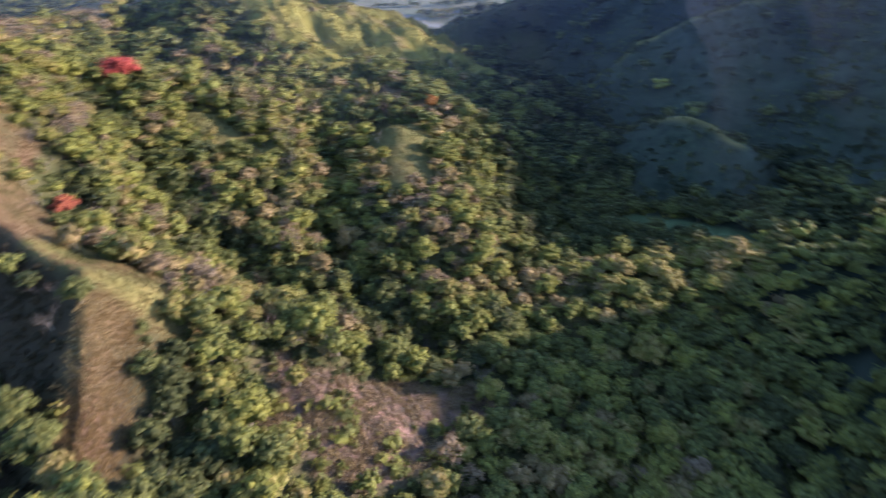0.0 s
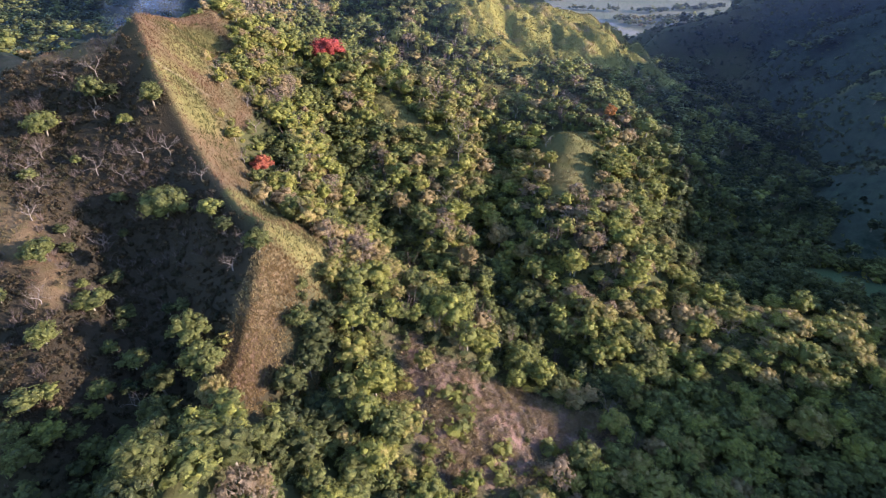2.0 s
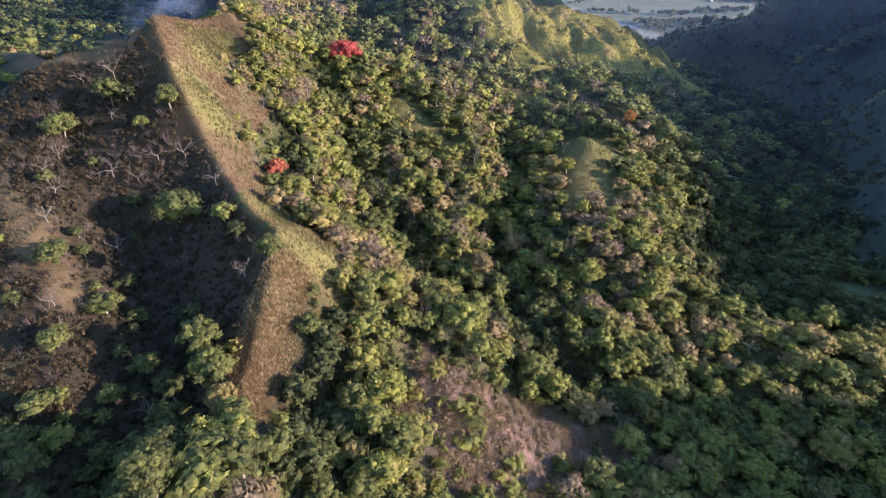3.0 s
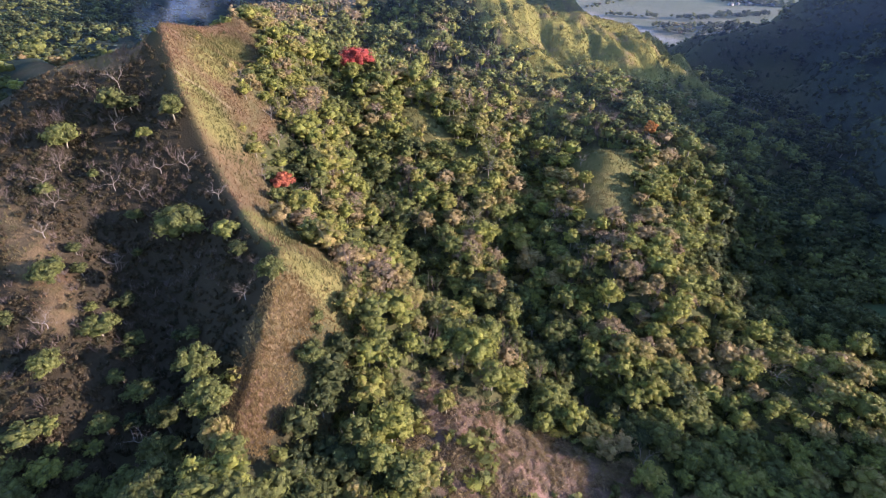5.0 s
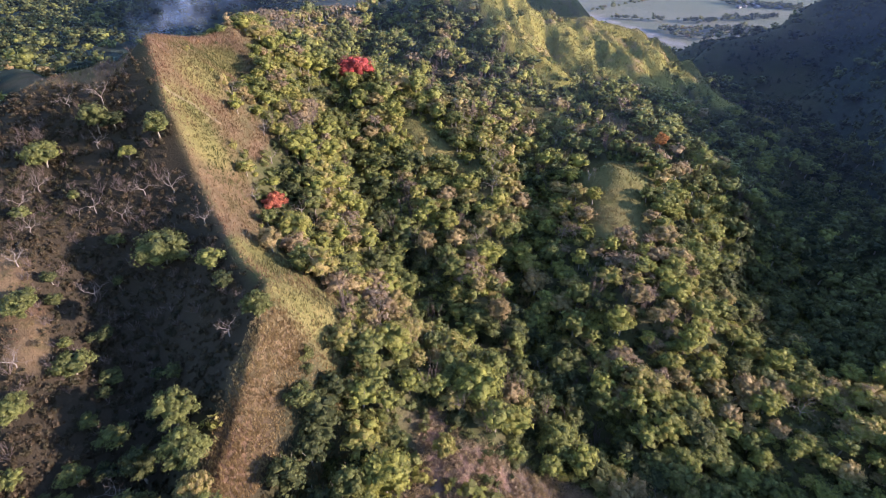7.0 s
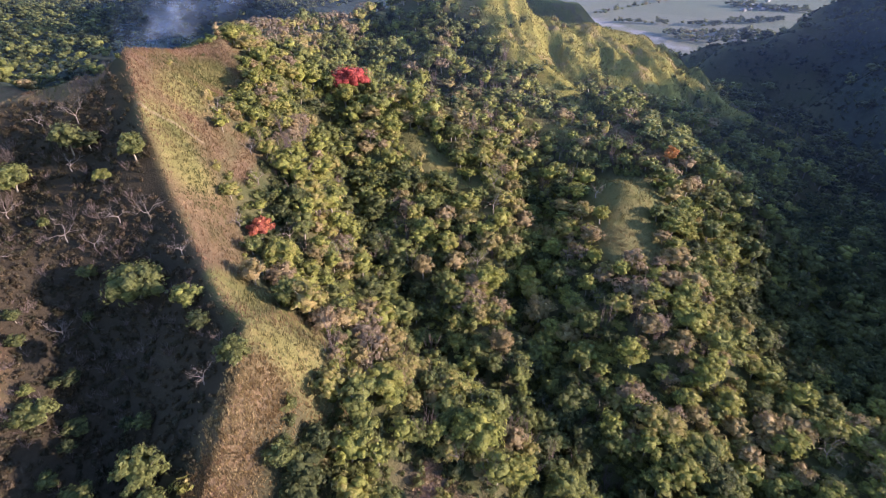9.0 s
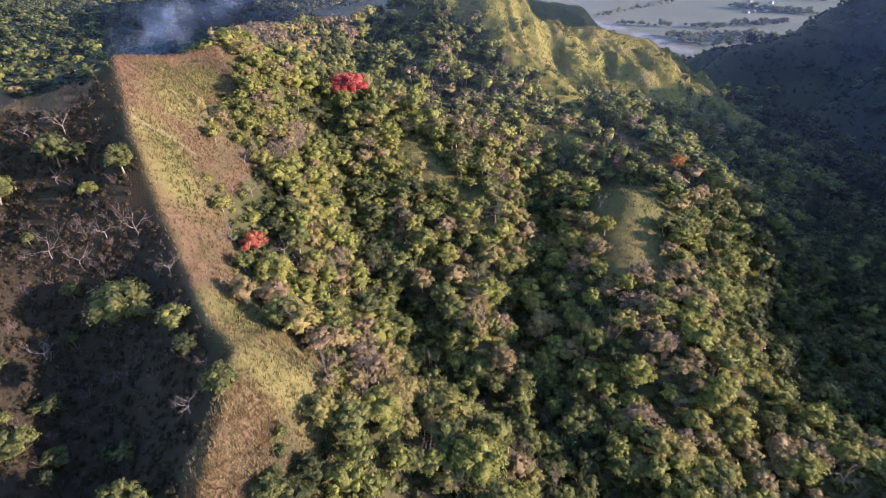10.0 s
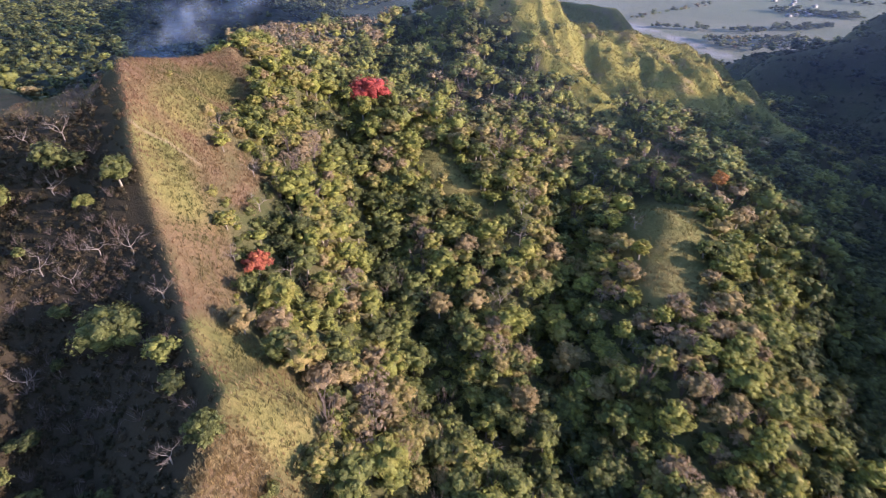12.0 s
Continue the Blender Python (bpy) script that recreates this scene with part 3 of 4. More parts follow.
# ---------------------------------------------------------------- specimen trees, by plan
# x, y, crown radius, height, tone, label
SPECIMENS = [(-116.4, 101, 7.6, 8.0, 0.24, "wide dark olive tree standing alone on the shaded slope"),
             (-135.5, 125, 4.0, 7.5, 0.22, "green feathery tree leaning out at the grassy crest"),
             (-143, 119.5, 2.4, 4.0, 0.34, "small green shrub tree on the shaded slope"),
             (-96, 128, 5.6, 8.0, 0.53, "bright yellow-green rounded tree beside a red shrub"),
             (-73.5, 165, 3.8, 9.0, 0.66, "orange-yellow tree with pale stems above the dark gully"),
             (-26, 212.5, 3.0, 7.0, 0.56, "small bright green tree beside the grassy knoll"),
             (23.2, 190.5, 3.6, 8.5, 0.57, "bright yellow-green tree at the edge of the sunlit spur"),
             (-41.5, 148, 3.6, 9.0, 0.72, "slim dry ochre tree above the dark gully"),
             (-36, 171, 5.4, 10.0, 0.70, "broad ochre-brown tree on the middle spur"),
             (-84, 69.5, 4.4, 11.0, 0.30, "tall bright green tree at the foot of the spur"),
             (-70, 59, 3.6, 6.5, 0.56, "yellow-green bushy tree below the brown spur"),
             (-77, 64.5, 5.2, 8.5, 0.28, "pale olive tree with a bare limb beside the spur"),
             (-44, 80.5, 5.6, 11.0, 0.42, "large dense green tree at the edge of the cut clearing"),
             (-49, 75, 4.8, 9.5, 0.30, "dense olive tree beside the clearing"),
             (-77.5, 90, 3.6, 6.0, 0.18, "dark green bushy tree hugging the crest"),
             (-131, 73.5, 4.4, 5.0, 0.20, "low yellow-green tree below a straw-coloured crest"),
             (-113, 56.5, 4.2, 5.0, 0.22, "low dry olive bush on the shaded slope"),
             (-114.5, 70.5, 4.2, 5.0, 0.30, "dry tan bush in the shaded gully"),
             (-36, 93, 2.8, 6.5, 0.52, "slender pale green sapling standing in the clearing"),
             (-35.4, 111, 6.4, 10.5, 0.40, "broad green tree above the clearing"),
             (-15, 115, 6.0, 10.0, 0.36, "broad olive tree at the clearing's far edge"),
             (66, 131, 6.5, 11.0, 0.55, "sunlit yellow-green tree rising out of shaded woods"),
             (82.5, 162, 5.5, 9.5, 0.58, "bright yellow-green tree in the sunlit row"),
             (-167, 111, 5.6, 7.0, 0.22, "dry olive tree on the slope below the saddle"),
             (-87, 61, 4.0, 9.0, 0.08, "dull olive tree in the row below the spur"),
             (-80, 53, 4.6, 11.0, 0.10, "tall olive tree in the row below the spur"),
             (-73, 47, 4.4, 11.0, 0.14, "tall olive tree in the row below the spur"),
             (-66, 41, 4.6, 11.0, 0.10, "dark olive tree in the row below the spur"),
             (-60, 34, 4.8, 11.5, 0.14, "tall olive tree in the row below the spur"),
             (-55, 27, 4.6, 11.0, 0.10, "dark olive tree in the row below the spur"),
             (-98, 35.5, 4.2, 5.5, 0.28, "pale olive bush on the lower slope")]
# x, y, crown radius, height
BARE = [(-143.5, 105.3, 5.0, 7.0), (-135.4, 106.7, 3.8, 5.0), (-133.6, 113.6, 3.6, 5.5), (-126, 116.5, 3.8, 5.5), (-162.4, 130.8, 5.0, 8.0),
        (-109.6, 110.2, 3.2, 5.0), (-83.5, 86.5, 3.0, 5.5), (-70, 218.5, 6.0, 13.0), (-59, 176.5, 4.8, 8.0), (-163, 104.7, 3.8, 6.0),
        (-159.5, 96.7, 3.8, 6.0), (-90, 56, 4.0, 6.0), (45, 157.5, 5.5, 9.0), (11, 111.5, 4.4, 7.0), (-140, 302, 6.0, 12.0), (-113.5, 314.5, 5.5, 11.0),
        (-62, 200, 5.0, 12.0), (-66, 212, 4.5, 11.0), (-103, 140, 4.0, 9.0), (-93, 148, 3.8, 8.0), (-30, 226, 3.5, 8.0), (-52, 262, 4.0, 10.0),
        (-128, 158, 3.4, 6.0), (-120, 150, 3.4, 6.0), (-112, 131, 3.0, 5.0), (-150, 92, 4.0, 6.0), (-142, 82, 3.4, 5.5), (-128, 88, 3.4, 5.0),
        (-122, 64, 3.2, 5.0), (-48, 169, 3.6, 9.0), (-20, 178, 3.2, 7.0), (-96, 118, 2.6, 4.5), (-155, 120, 3.4, 5.5), (-172, 126, 3.2, 5.0),
        (-45, 138, 3.2, 8.0), (-84, 232, 4.0, 10.0), (-140, 160, 3.0, 5.5), (-25, 140, 3.4, 8.0), (-186, 223, 4.0, 9.0), (-196, 240, 4.0, 9.0)]
RED_TREES = [(-140.5, 237, 8.6, 8.5, 0.30, "large flame-red blossoming tree among green woods"), (-107.5, 134, 3.6, 6.0, 0.75, "small dull red shrub tree on the sunny slope"),
             (-7, 269, 3.2, 7.5, 1.0, "orange-red leaved tree at the end of the grassy spur")]
CLEAR = [(x, y, 0.8 * r + 1.5) for x, y, r, *_ in SPECIMENS + BARE + RED_TREES]

# ---------------------------------------------------------------- kinds of trees
RNG = np.random.RandomState(5)
# name, label, tone, crown radius, height, lobes, sprays a lobe, spray size
KINDS = [("dark", "dark green broadleaf tree on the forested slope", 0.08, 4.0, 8.5, 13, 22, 0.66),
         ("olive", "olive green broadleaf tree in dense hillside woods", 0.26, 4.2, 8.5, 13, 22, 0.66),
         ("olive_tall", "tall olive tree with a loose crown among others", 0.37, 3.5, 10.5, 13, 21, 0.62),
         ("yellow", "yellow-green sunlit tree with a rounded leafy crown", 0.54, 4.0, 8.0, 13, 22, 0.64),
         ("ochre", "dry ochre-leaved tree with a thinning crown", 0.72, 3.8, 7.8, 13, 22, 0.58),
         ("russet", "dry pinkish-brown tree with sparse withered leaves", 0.92, 3.6, 7.4, 13, 20, 0.52)]
SHARES = np.array([0.11, 0.25, 0.23, 0.19, 0.15, 0.07])


def crown_data(k, detail, seed):
    _, _, tone, radius, height, count, per, size = KINDS[k]
    rng = np.random.RandomState(100 * k + seed)
    dense = (1.0, 1.0, 0.9, 1.0, 0.75, 0.4)[k]
    if detail == 0:
        return crown_of(rng, radius, height, count, per, size, dense)
    if detail == 1:
        return crown_of(rng, radius, height, 8, 13, size * 1.25, dense, bulk=(0.34, 0.16))
    return crown_of(rng, radius, height, 5, 6, size * 2.1, 1.0, True, bulk=(0.42, 0.18))


NEAR_CROWNS = [[crown_data(k, 0, s) for s in range(3)] for k in range(len(KINDS))]
MID_CROWNS = [[crown_data(k, 1, s) for s in range(3)] for k in range(len(KINDS))]
FAR_CROWNS = [[crown_data(k, 2, s) for s in range(3)] for k in range(len(KINDS))]
TRUNKS = [[trunk_of(np.random.RandomState(900 + 10 * k + s), KINDS[k][3], KINDS[k][4]) for s in range(3)] for k in range(len(KINDS))]


STEMS = [[trunk_of(np.random.RandomState(950 + 10 * k + s), KINDS[k][3], KINDS[k][4], 3, 0.26) for s in range(3)] for k in range(len(KINDS))]


def standing(x, y):
    return float(ground_height(np.array([x]), np.array([y]))[0])


def stand_of(x0, x1, y0, y1, step, seed, keep):
    """Places of trees on a jittered lattice, thinned by keep(x, y)."""
    rng = np.random.RandomState(seed)
    X, Y = np.meshgrid(np.arange(x0, x1, step), np.arange(y0, y1, step))
    X = X + step * 0.45 * (rng.rand(*X.shape) * 2 - 1) + step * 0.25 * (np.arange(X.shape[0]) % 2)[:, None]
    Y = Y + step * 0.45 * (rng.rand(*X.shape) * 2 - 1)
    x, y = X.ravel(), Y.ravel()
    ok = rng.rand(len(x)) < keep(x, y)
    return x[ok], y[ok]


def in_view(x, y):
    """The wedge of land within the camera's view, with a margin."""
    a = np.degrees(np.arctan2(x + 5, y + 25))
    return (a > -74) & (a < 52)


def wooded(x, y):
    straw, green, cut, field, shade, path = zones(x, y)
    open_ = np.max([straw, green, cut, field], axis=0)
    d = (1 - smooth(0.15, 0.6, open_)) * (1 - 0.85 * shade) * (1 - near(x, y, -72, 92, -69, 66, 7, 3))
    d = np.maximum(d, 0.8 * np.maximum(near(x, y, -128, 90, -97, 64, 13, 6), near(x, y, -97, 64, -84, 42, 15, 6)))
    d = d * (0.72 + 0.5 * smooth(-0.5, 0.3, fbm(x, y, 30, 2, 41)))
    left = smooth(-82, -95, x) * smooth(-0.03, 0.03, (133.3 - y) * 0.01 + (x + 139) * -0.008)
    for sx, sy, r in CLEAR:
        d = d * (np.hypot(x - sx, y - sy) > r)
    west = near(x, y, -95, 58, -190, 110, 46, 10)
    d = d * (1 - near(x, y, -190, 196, -225, 205, 20, 5)) * (1 - near(x, y, -160, 151, -182, 192, 17, 3)) * (1 - near(x, y, 14, 400, 62, 410, 13, 4))
    return np.clip(d * (1 - 0.62 * left * smooth(50, 80, y)) * (1 - 0.1 * west * smooth(50, 80, y)), 0, 1) * in_view(x, y)


def kinds_at(x, y, seed):
    """Which kind stands where: drier on crests and the sunny shoulder, greener in gullies, partly in place of light and
    shade.
    """
    rng = np.random.RandomState(seed)
    dry = fbm(x, y, 45, 2, 51) + 0.5 * fbm(x, y, 14, 1, 57)
    dry = dry + 1.6 * near(x, y, -188, 222, -203, 262, 16, 10) + 0.5 * near(x, y, -203, 262, -214, 330, 30, 15)
    # paler kinds on bulges, darker in hollows, to deepen light and shade
    bulge = ground_height(x, y) - 0.25 * sum(ground_height(x + a, y + b) for a, b in ((14, 0), (-14, 0), (0, 14), (0, -14)))
    dry = dry + np.clip(0.22 * bulge, -0.8, 0.8)
    dry = dry + 0.9 * near(x, y, -18, 205, 2, 165, 20, 12) - 0.6 * near(x, y, 70, 200, 110, 330, 50, 30)
    dry = dry + 0.5 * near(x, y, -100, 60, -190, 115, 40, 15)
    r = np.clip(rng.rand(len(x)) * 0.66 + 0.17 + 0.30 * dry, 0, 0.999)
    kinds = np.searchsorted(np.cumsum(SHARES) / SHARES.sum(), r).clip(0, len(KINDS) - 1)
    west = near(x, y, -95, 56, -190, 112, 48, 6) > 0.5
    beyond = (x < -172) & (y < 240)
    # yellow kinds here imitate sun falling on the row
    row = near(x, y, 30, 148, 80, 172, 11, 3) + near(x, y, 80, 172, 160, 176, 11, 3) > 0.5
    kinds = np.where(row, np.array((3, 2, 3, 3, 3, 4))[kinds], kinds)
    # dark kinds here imitate the shade over the valley flank
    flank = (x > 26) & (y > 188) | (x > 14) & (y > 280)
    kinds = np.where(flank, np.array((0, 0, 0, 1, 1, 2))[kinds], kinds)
    # dark kinds again, as painted shade west of the crest
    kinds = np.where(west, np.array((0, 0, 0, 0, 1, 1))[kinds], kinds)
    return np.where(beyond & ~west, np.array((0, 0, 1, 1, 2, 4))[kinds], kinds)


def joined_trees(name, label, x, y, kinds, crowns, trunks, seed, grow=(0.7, 1.25)):
    rng = np.random.RandomState(seed)
    z = ground_height(x, y)
    low = near(x, y, -108, 128, -138, 156, 15, 3) + near(x, y, -138, 156, -152, 184, 16, 3)
    vs, qs, ts, ms, n = [], [], [], [], 0
    for i in range(len(x)):
        k = kinds[i]
        s = rng.randint(3)
        a, g = rng.rand() * 6.283, grow[0] + (grow[1] - grow[0]) * rng.rand()
        if -200 < x[i] < -86 and y[i] < 95 - 0.25 * (x[i] + 86):
            g *= 0.68
        if low[i] > 0.5:
            g *= 0.66
        g = np.array((g, g, g * (0.62 + 0.32 * rng.rand())))
        ca, sa = math.cos(a), math.sin(a)
        turn = np.array(((ca, -sa, 0), (sa, ca, 0), (0, 0, 1)))
        tone = KINDS[k][2] + rng.normal() * 0.08
        for which, source in enumerate((crowns, trunks)):
            if source is None:
                continue
            v, q, *slots = source[k][s]
            vs.append((v * g) @ turn.T + (x[i], y[i], z[i]))
            qs.append(q + n)
            ts.append(np.full(len(v), tone))
            ms.append(slots[0] if slots else np.full(len(q), which))
            n += len(v)
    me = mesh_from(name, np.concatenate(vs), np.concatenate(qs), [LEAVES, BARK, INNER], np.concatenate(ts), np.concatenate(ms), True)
    return tagged(new(name, me), label, "woods", kind="stuff")


def build_woods():
    x, y = stand_of(-175, 130, 40, 232, 5.0, 3, wooded)
    k = kinds_at(x, y, 4)
    single = (x > -66) & (x < 45) & (y > 60) & (y < 172)
    pick = np.where(single)[0][:290]
    rest = np.ones(len(x), bool)
    rest[pick] = False
    joined_trees("hillside_woods", "dense mixed green and dry woods on the near slopes", x[rest], y[rest], k[rest], NEAR_CROWNS, TRUNKS, 8, (0.55, 1.25))
    build_single_trees(x[pick], y[pick], k[pick])
    x, y = stand_of(-150, 110, -45, 40, 6.4, 9, lambda a, b: 0.85 + 0 * a)
    # only the dark kind at the left, in place of shade
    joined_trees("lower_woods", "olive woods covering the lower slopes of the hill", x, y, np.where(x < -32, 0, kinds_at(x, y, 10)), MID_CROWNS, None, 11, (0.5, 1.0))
    x, y = stand_of(-330, 150, 232, 470, 6.8, 13, lambda a, b: wooded(a, b) * (1 - 0.93 * smooth(92, 106, a) * smooth(14, 22, ground_height(a, b))))
    joined_trees("upper_woods", "mixed woods over the upper hillside and gullies", x, y, kinds_at(x, y, 15), MID_CROWNS, STEMS, 16)
    x, y = stand_of(-330, -175, 60, 232, 6.8, 14, wooded)
    joined_trees("ridge_woods", "dark green woods on the slope behind the grassy ridge", x, y, kinds_at(x, y, 17), FAR_CROWNS, None, 18)
    x, y = stand_of(130, 450, 60, 720, 7.8, 23, lambda a, b: in_view(a, b) * ((a > 235) | (b > 330)) * (0.05 + 0.8 * smooth(26, 12, ground_height(a, b))))
    x3, y3 = stand_of(130, 235, 60, 330, 6.2, 27, lambda a, b: in_view(a, b) * np.maximum(0.9 * smooth(236, 222, b), 0.08 + 0.85 * smooth(26, 14, ground_height(a, b))))
    x2, y2 = stand_of(-40, 130, 470, 720, 7.5, 24, lambda a, b: in_view(a, b) * (ground_height(a, b) > 0) * 0.1)
    x, y = np.concatenate([x, x2, x3]), np.concatenate([y, y2, y3])
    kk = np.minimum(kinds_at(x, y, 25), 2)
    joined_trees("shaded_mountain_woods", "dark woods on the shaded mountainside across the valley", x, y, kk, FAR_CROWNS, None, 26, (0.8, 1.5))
    x, y = stand_of(-900, -330, 120, 800, 12.0, 33, lambda a, b: in_view(a, b) * 0.9 * smooth(-0.5, -0.2, fbm(a, b, 90, 2, 61)))
    joined_trees("lowland_woods", "green lowland woods beyond the grassy ridge", x, y, np.array((0, 0, 0, 1, 1, 1))[kinds_at(x, y, 35)], FAR_CROWNS, None, 36, (0.9, 1.6))


def build_single_trees(x, y, k):
    z = ground_height(x, y)
    made = {}
    rng = np.random.RandomState(77)
    for i in range(len(x)):
        s = int(rng.randint(3))
        key = (int(k[i]), s)
        m = pose(x[i], y[i], z[i], 0, 0, rng.rand() * 360)
        g = 0.6 + 0.6 * rng.rand()
        if key not in made:
            v, q, slots = NEAR_CROWNS[key[0]][s]
            crown_mesh = mesh_from("crown", v, q, [LEAVES, BARK, INNER], np.full(len(v), KINDS[key[0]][2]), slots, True)
            v, q = TRUNKS[key[0]][s]
            made[key] = (crown_mesh, mesh_from("trunk", v, q, [BARK]))
        tree = tagged(new("tree"), KINDS[key[0]][1], "tree", "trees on the wooded slope")
        tree.matrix_world = m @ Matrix.Diagonal((g, g, g * (0.66 + 0.32 * rng.rand()), 1))
        for part_name, me in zip(("crown", "trunk"), made[key]):
            ob = new(part_name, me)
            ob.parent = tree


build_woods()


# ---------------------------------------------------------------- specimen trees
def part(name, data, mat, parent, tone=None, label=""):
    mats = mat if isinstance(mat, list) else [mat]
    me = mesh_from(name, *data[:2], mats, None if tone is None else np.full(len(data[0]), tone), data[2] if len(data) > 2 else None, len(data) > 2)
    ob = new(name, me)
    ob.parent = parent
    return tagged(ob, label)


def planted(name, label, category, x, y, turn=0.0, group=""):
    ob = tagged(new(name), label, category, group)
    ob.matrix_world = pose(x, y, standing(x, y) - 0.1, 0, 0, turn)
    return ob


def specimen(x, y, radius, height, tone, label, leaves, seed):
    rng = np.random.RandomState(seed)
    tree = planted("tree", label, "tree", x, y, rng.rand() * 360)
    lobe_count = int(10 + radius * 2.6)
    part("crown", crown_of(rng, radius, height, lobe_count, 42, 0.50, 0.95, bulk=(0.22, 0.16)), leaves, tree, tone)
    part("trunk", trunk_of(rng, radius, height, 6, 0.16 + 0.012 * height), BARK, tree)


for n, (x, y, r, h, tone, label) in enumerate(SPECIMENS):
    specimen(x, y, r, h, tone, label, [LEAVES, BARK, INNER], 300 + n)
for n, (x, y, r, h, tone, label) in enumerate(RED_TREES):
    specimen(x, y, r, h, tone, label, [RED, BARK, RED_INNER], 400 + n)
for n, (x, y, r, h) in enumerate(BARE):
    rng = np.random.RandomState(500 + n)
    tree = planted("bare_tree", "leafless pale grey tree with crooked forking limbs", "bare tree", x, y, rng.rand() * 360, "bare trees on the slopes")
    lean = rng.normal(size=2) * 0.35
    part("trunk", limb([(0, 0, -1.0), (lean[0], lean[1], h * 0.2), (0, 0, h * 0.36)], [0.18, 0.14, 0.10], 5), PALE_BARK, tree)
    part("branchwork", bare_crown(rng, r * 0.85, h, 0.105, 3, 4), PALE_BARK, tree)


# ---------------------------------------------------------------- low growth
def scattered(x0, x1, y0, y1, count, seed, keep):
    rng = np.random.RandomState(seed)
    x, y = x0 + (x1 - x0) * rng.rand(count), y0 + (y1 - y0) * rng.rand(count)
    ok = rng.rand(count) < keep(x, y)
    return x[ok], y[ok]


def strewn(name, label, category, x, y, shapes, mat, tones, grow, seed):
    """Many small plants joined into one mesh."""
    rng = np.random.RandomState(seed)
    z = ground_height(x, y)
    vs, qs, ts, n = [], [], [], 0
    for i in range(len(x)):
        v, q = shapes[rng.randint(len(shapes))]
        a, g = rng.rand() * 6.283, grow[0] + (grow[1] - grow[0]) * rng.rand() ** 1.5
        turn = np.array(((math.cos(a), -math.sin(a), 0), (math.sin(a), math.cos(a), 0), (0, 0, 1)))
        vs.append((v * g) @ turn.T + (x[i], y[i], z[i]))
        qs.append(q + n)
        ts.append(np.full(len(v), tones[i]))
        n += len(v)
    return tagged(new(name, mesh_from(name, np.concatenate(vs), np.concatenate(qs), [mat], np.concatenate(ts))), label, category, kind="stuff")


def tuft(seed, blades=5):
    rng = np.random.RandomState(seed)
    vs = []
    for _ in range(blades):
        a, lean = rng.rand() * 6.283, 0.25 + 0.5 * rng.rand()
        foot = rng.normal(size=3) * (0.22, 0.22, 0)
        way = np.array((math.cos(a), math.sin(a), 0.0))
        side = np.array((-way[1], way[0], 0)) * (0.07 + 0.05 * rng.rand())
        tall = 0.55 + 0.45 * rng.rand()
        tip = foot + way * lean * tall + (0, 0, tall)
        vs += [foot - side + (0, 0, -0.1), foot + side + (0, 0, -0.1), tip + side * 0.3, tip - side * 0.3]
    return np.array(vs), np.arange(blades * 4).reshape(-1, 4)


def low_bush(seed, size=0.5, count=13):
    rng = np.random.RandomState(seed + 60)
    return merge([core(rng, np.array((0, 0, 0.25)), np.array((0.62, 0.62, 0.5))), sprays(rng, np.array((0, 0, 0.45)), np.array((0.9, 0.9, 0.7)) * (0.8 + 0.4 * rng.rand()), count, size)])


def open_ground(x, y):
    straw, green, cut, field, shade, path = zones(x, y)
    return np.clip(np.maximum(straw, green) * (1 - 0.8 * shade), 0, 1) * (1 - path) * (1 - cut)


x, y = scattered(-195, -50, 55, 205, 95000, 601, open_ground)
tones = np.clip(0.45 + 0.5 * fbm(x, y, 14, 2, 71) + 0.25 * fbm(x, y, 4, 1, 73) - 0.25 * zones(x, y)[1] + 0.5 * np.exp(-(west_of_crest(x, y) / 3.0) ** 2), 0, 1)
strewn("hill_grass", "tall dry and green grass along the ridge crest", "grass", x, y, [tuft(s, 4) for s in range(6)], GRASS, tones, (0.45, 1.0), 602)
x, y = scattered(-150, 10, 200, 312, 24000, 611, lambda a, b: np.maximum(*zones(a, b)[:2]) * (b < 312))
tones = np.clip(0.25 + 0.4 * fbm(x, y, 16, 2, 75), 0, 1)
strewn("knoll_grass", "yellow-green grass over the rounded knolls", "grass", x, y, [tuft(s, 4) for s in range(4)], GRASS, tones, (0.6, 1.1), 612)

x, y = scattered(-160, 75, 312, 470, 30000, 615, lambda a, b: 0.9 * zones(a, b)[1])
tones = np.clip(0.36 + 0.5 * fbm(x, y, 16, 2, 77) + 0.3 * (np.random.RandomState(8).rand(len(x)) - 0.5), 0, 1)
strewn("meadow_grass", "tall yellow-green grass over the sunlit far hill", "grass", x, y, [tuft(s, 4) for s in range(30, 34)], MEADOW, tones, (0.7, 1.5), 616)



def bushy(x, y):
    straw, green, cut, field, shade, path = zones(x, y)
    patch = smooth(-0.1, 0.35, fbm(x, y, 16, 2, 81))
    closed = 1 - smooth(0.15, 0.45, np.max([straw, green, cut, field], axis=0))
    return np.clip(closed * 0.85 + 0.03 * patch * np.maximum(straw, green) + 0.4 * cut * patch - 1.2 * shade, 0, 1) * (1 - 0.8 * smooth(1, 5, west_of_crest(x, y)) * (x < -70) * (y < 175)) * in_view(x, y) * (1 - path)


x, y = scattered(-175, 120, 45, 235, 15000, 621, bushy)
tones = np.clip(0.30 + 0.5 * fbm(x, y, 20, 2, 83) + 0.3 * (np.random.RandomState(9).rand(len(x)) - 0.5), 0, 1)
strewn("undergrowth", "low mixed shrubs and saplings between the trees", "shrubs", x, y, [low_bush(s, 0.6) for s in range(10, 16)], LEAVES, tones, (0.7, 2.6), 622)
x, y = scattered(-190, 60, 235, 350, 6500, 623, lambda a, b: 0.8 * bushy(a, b))
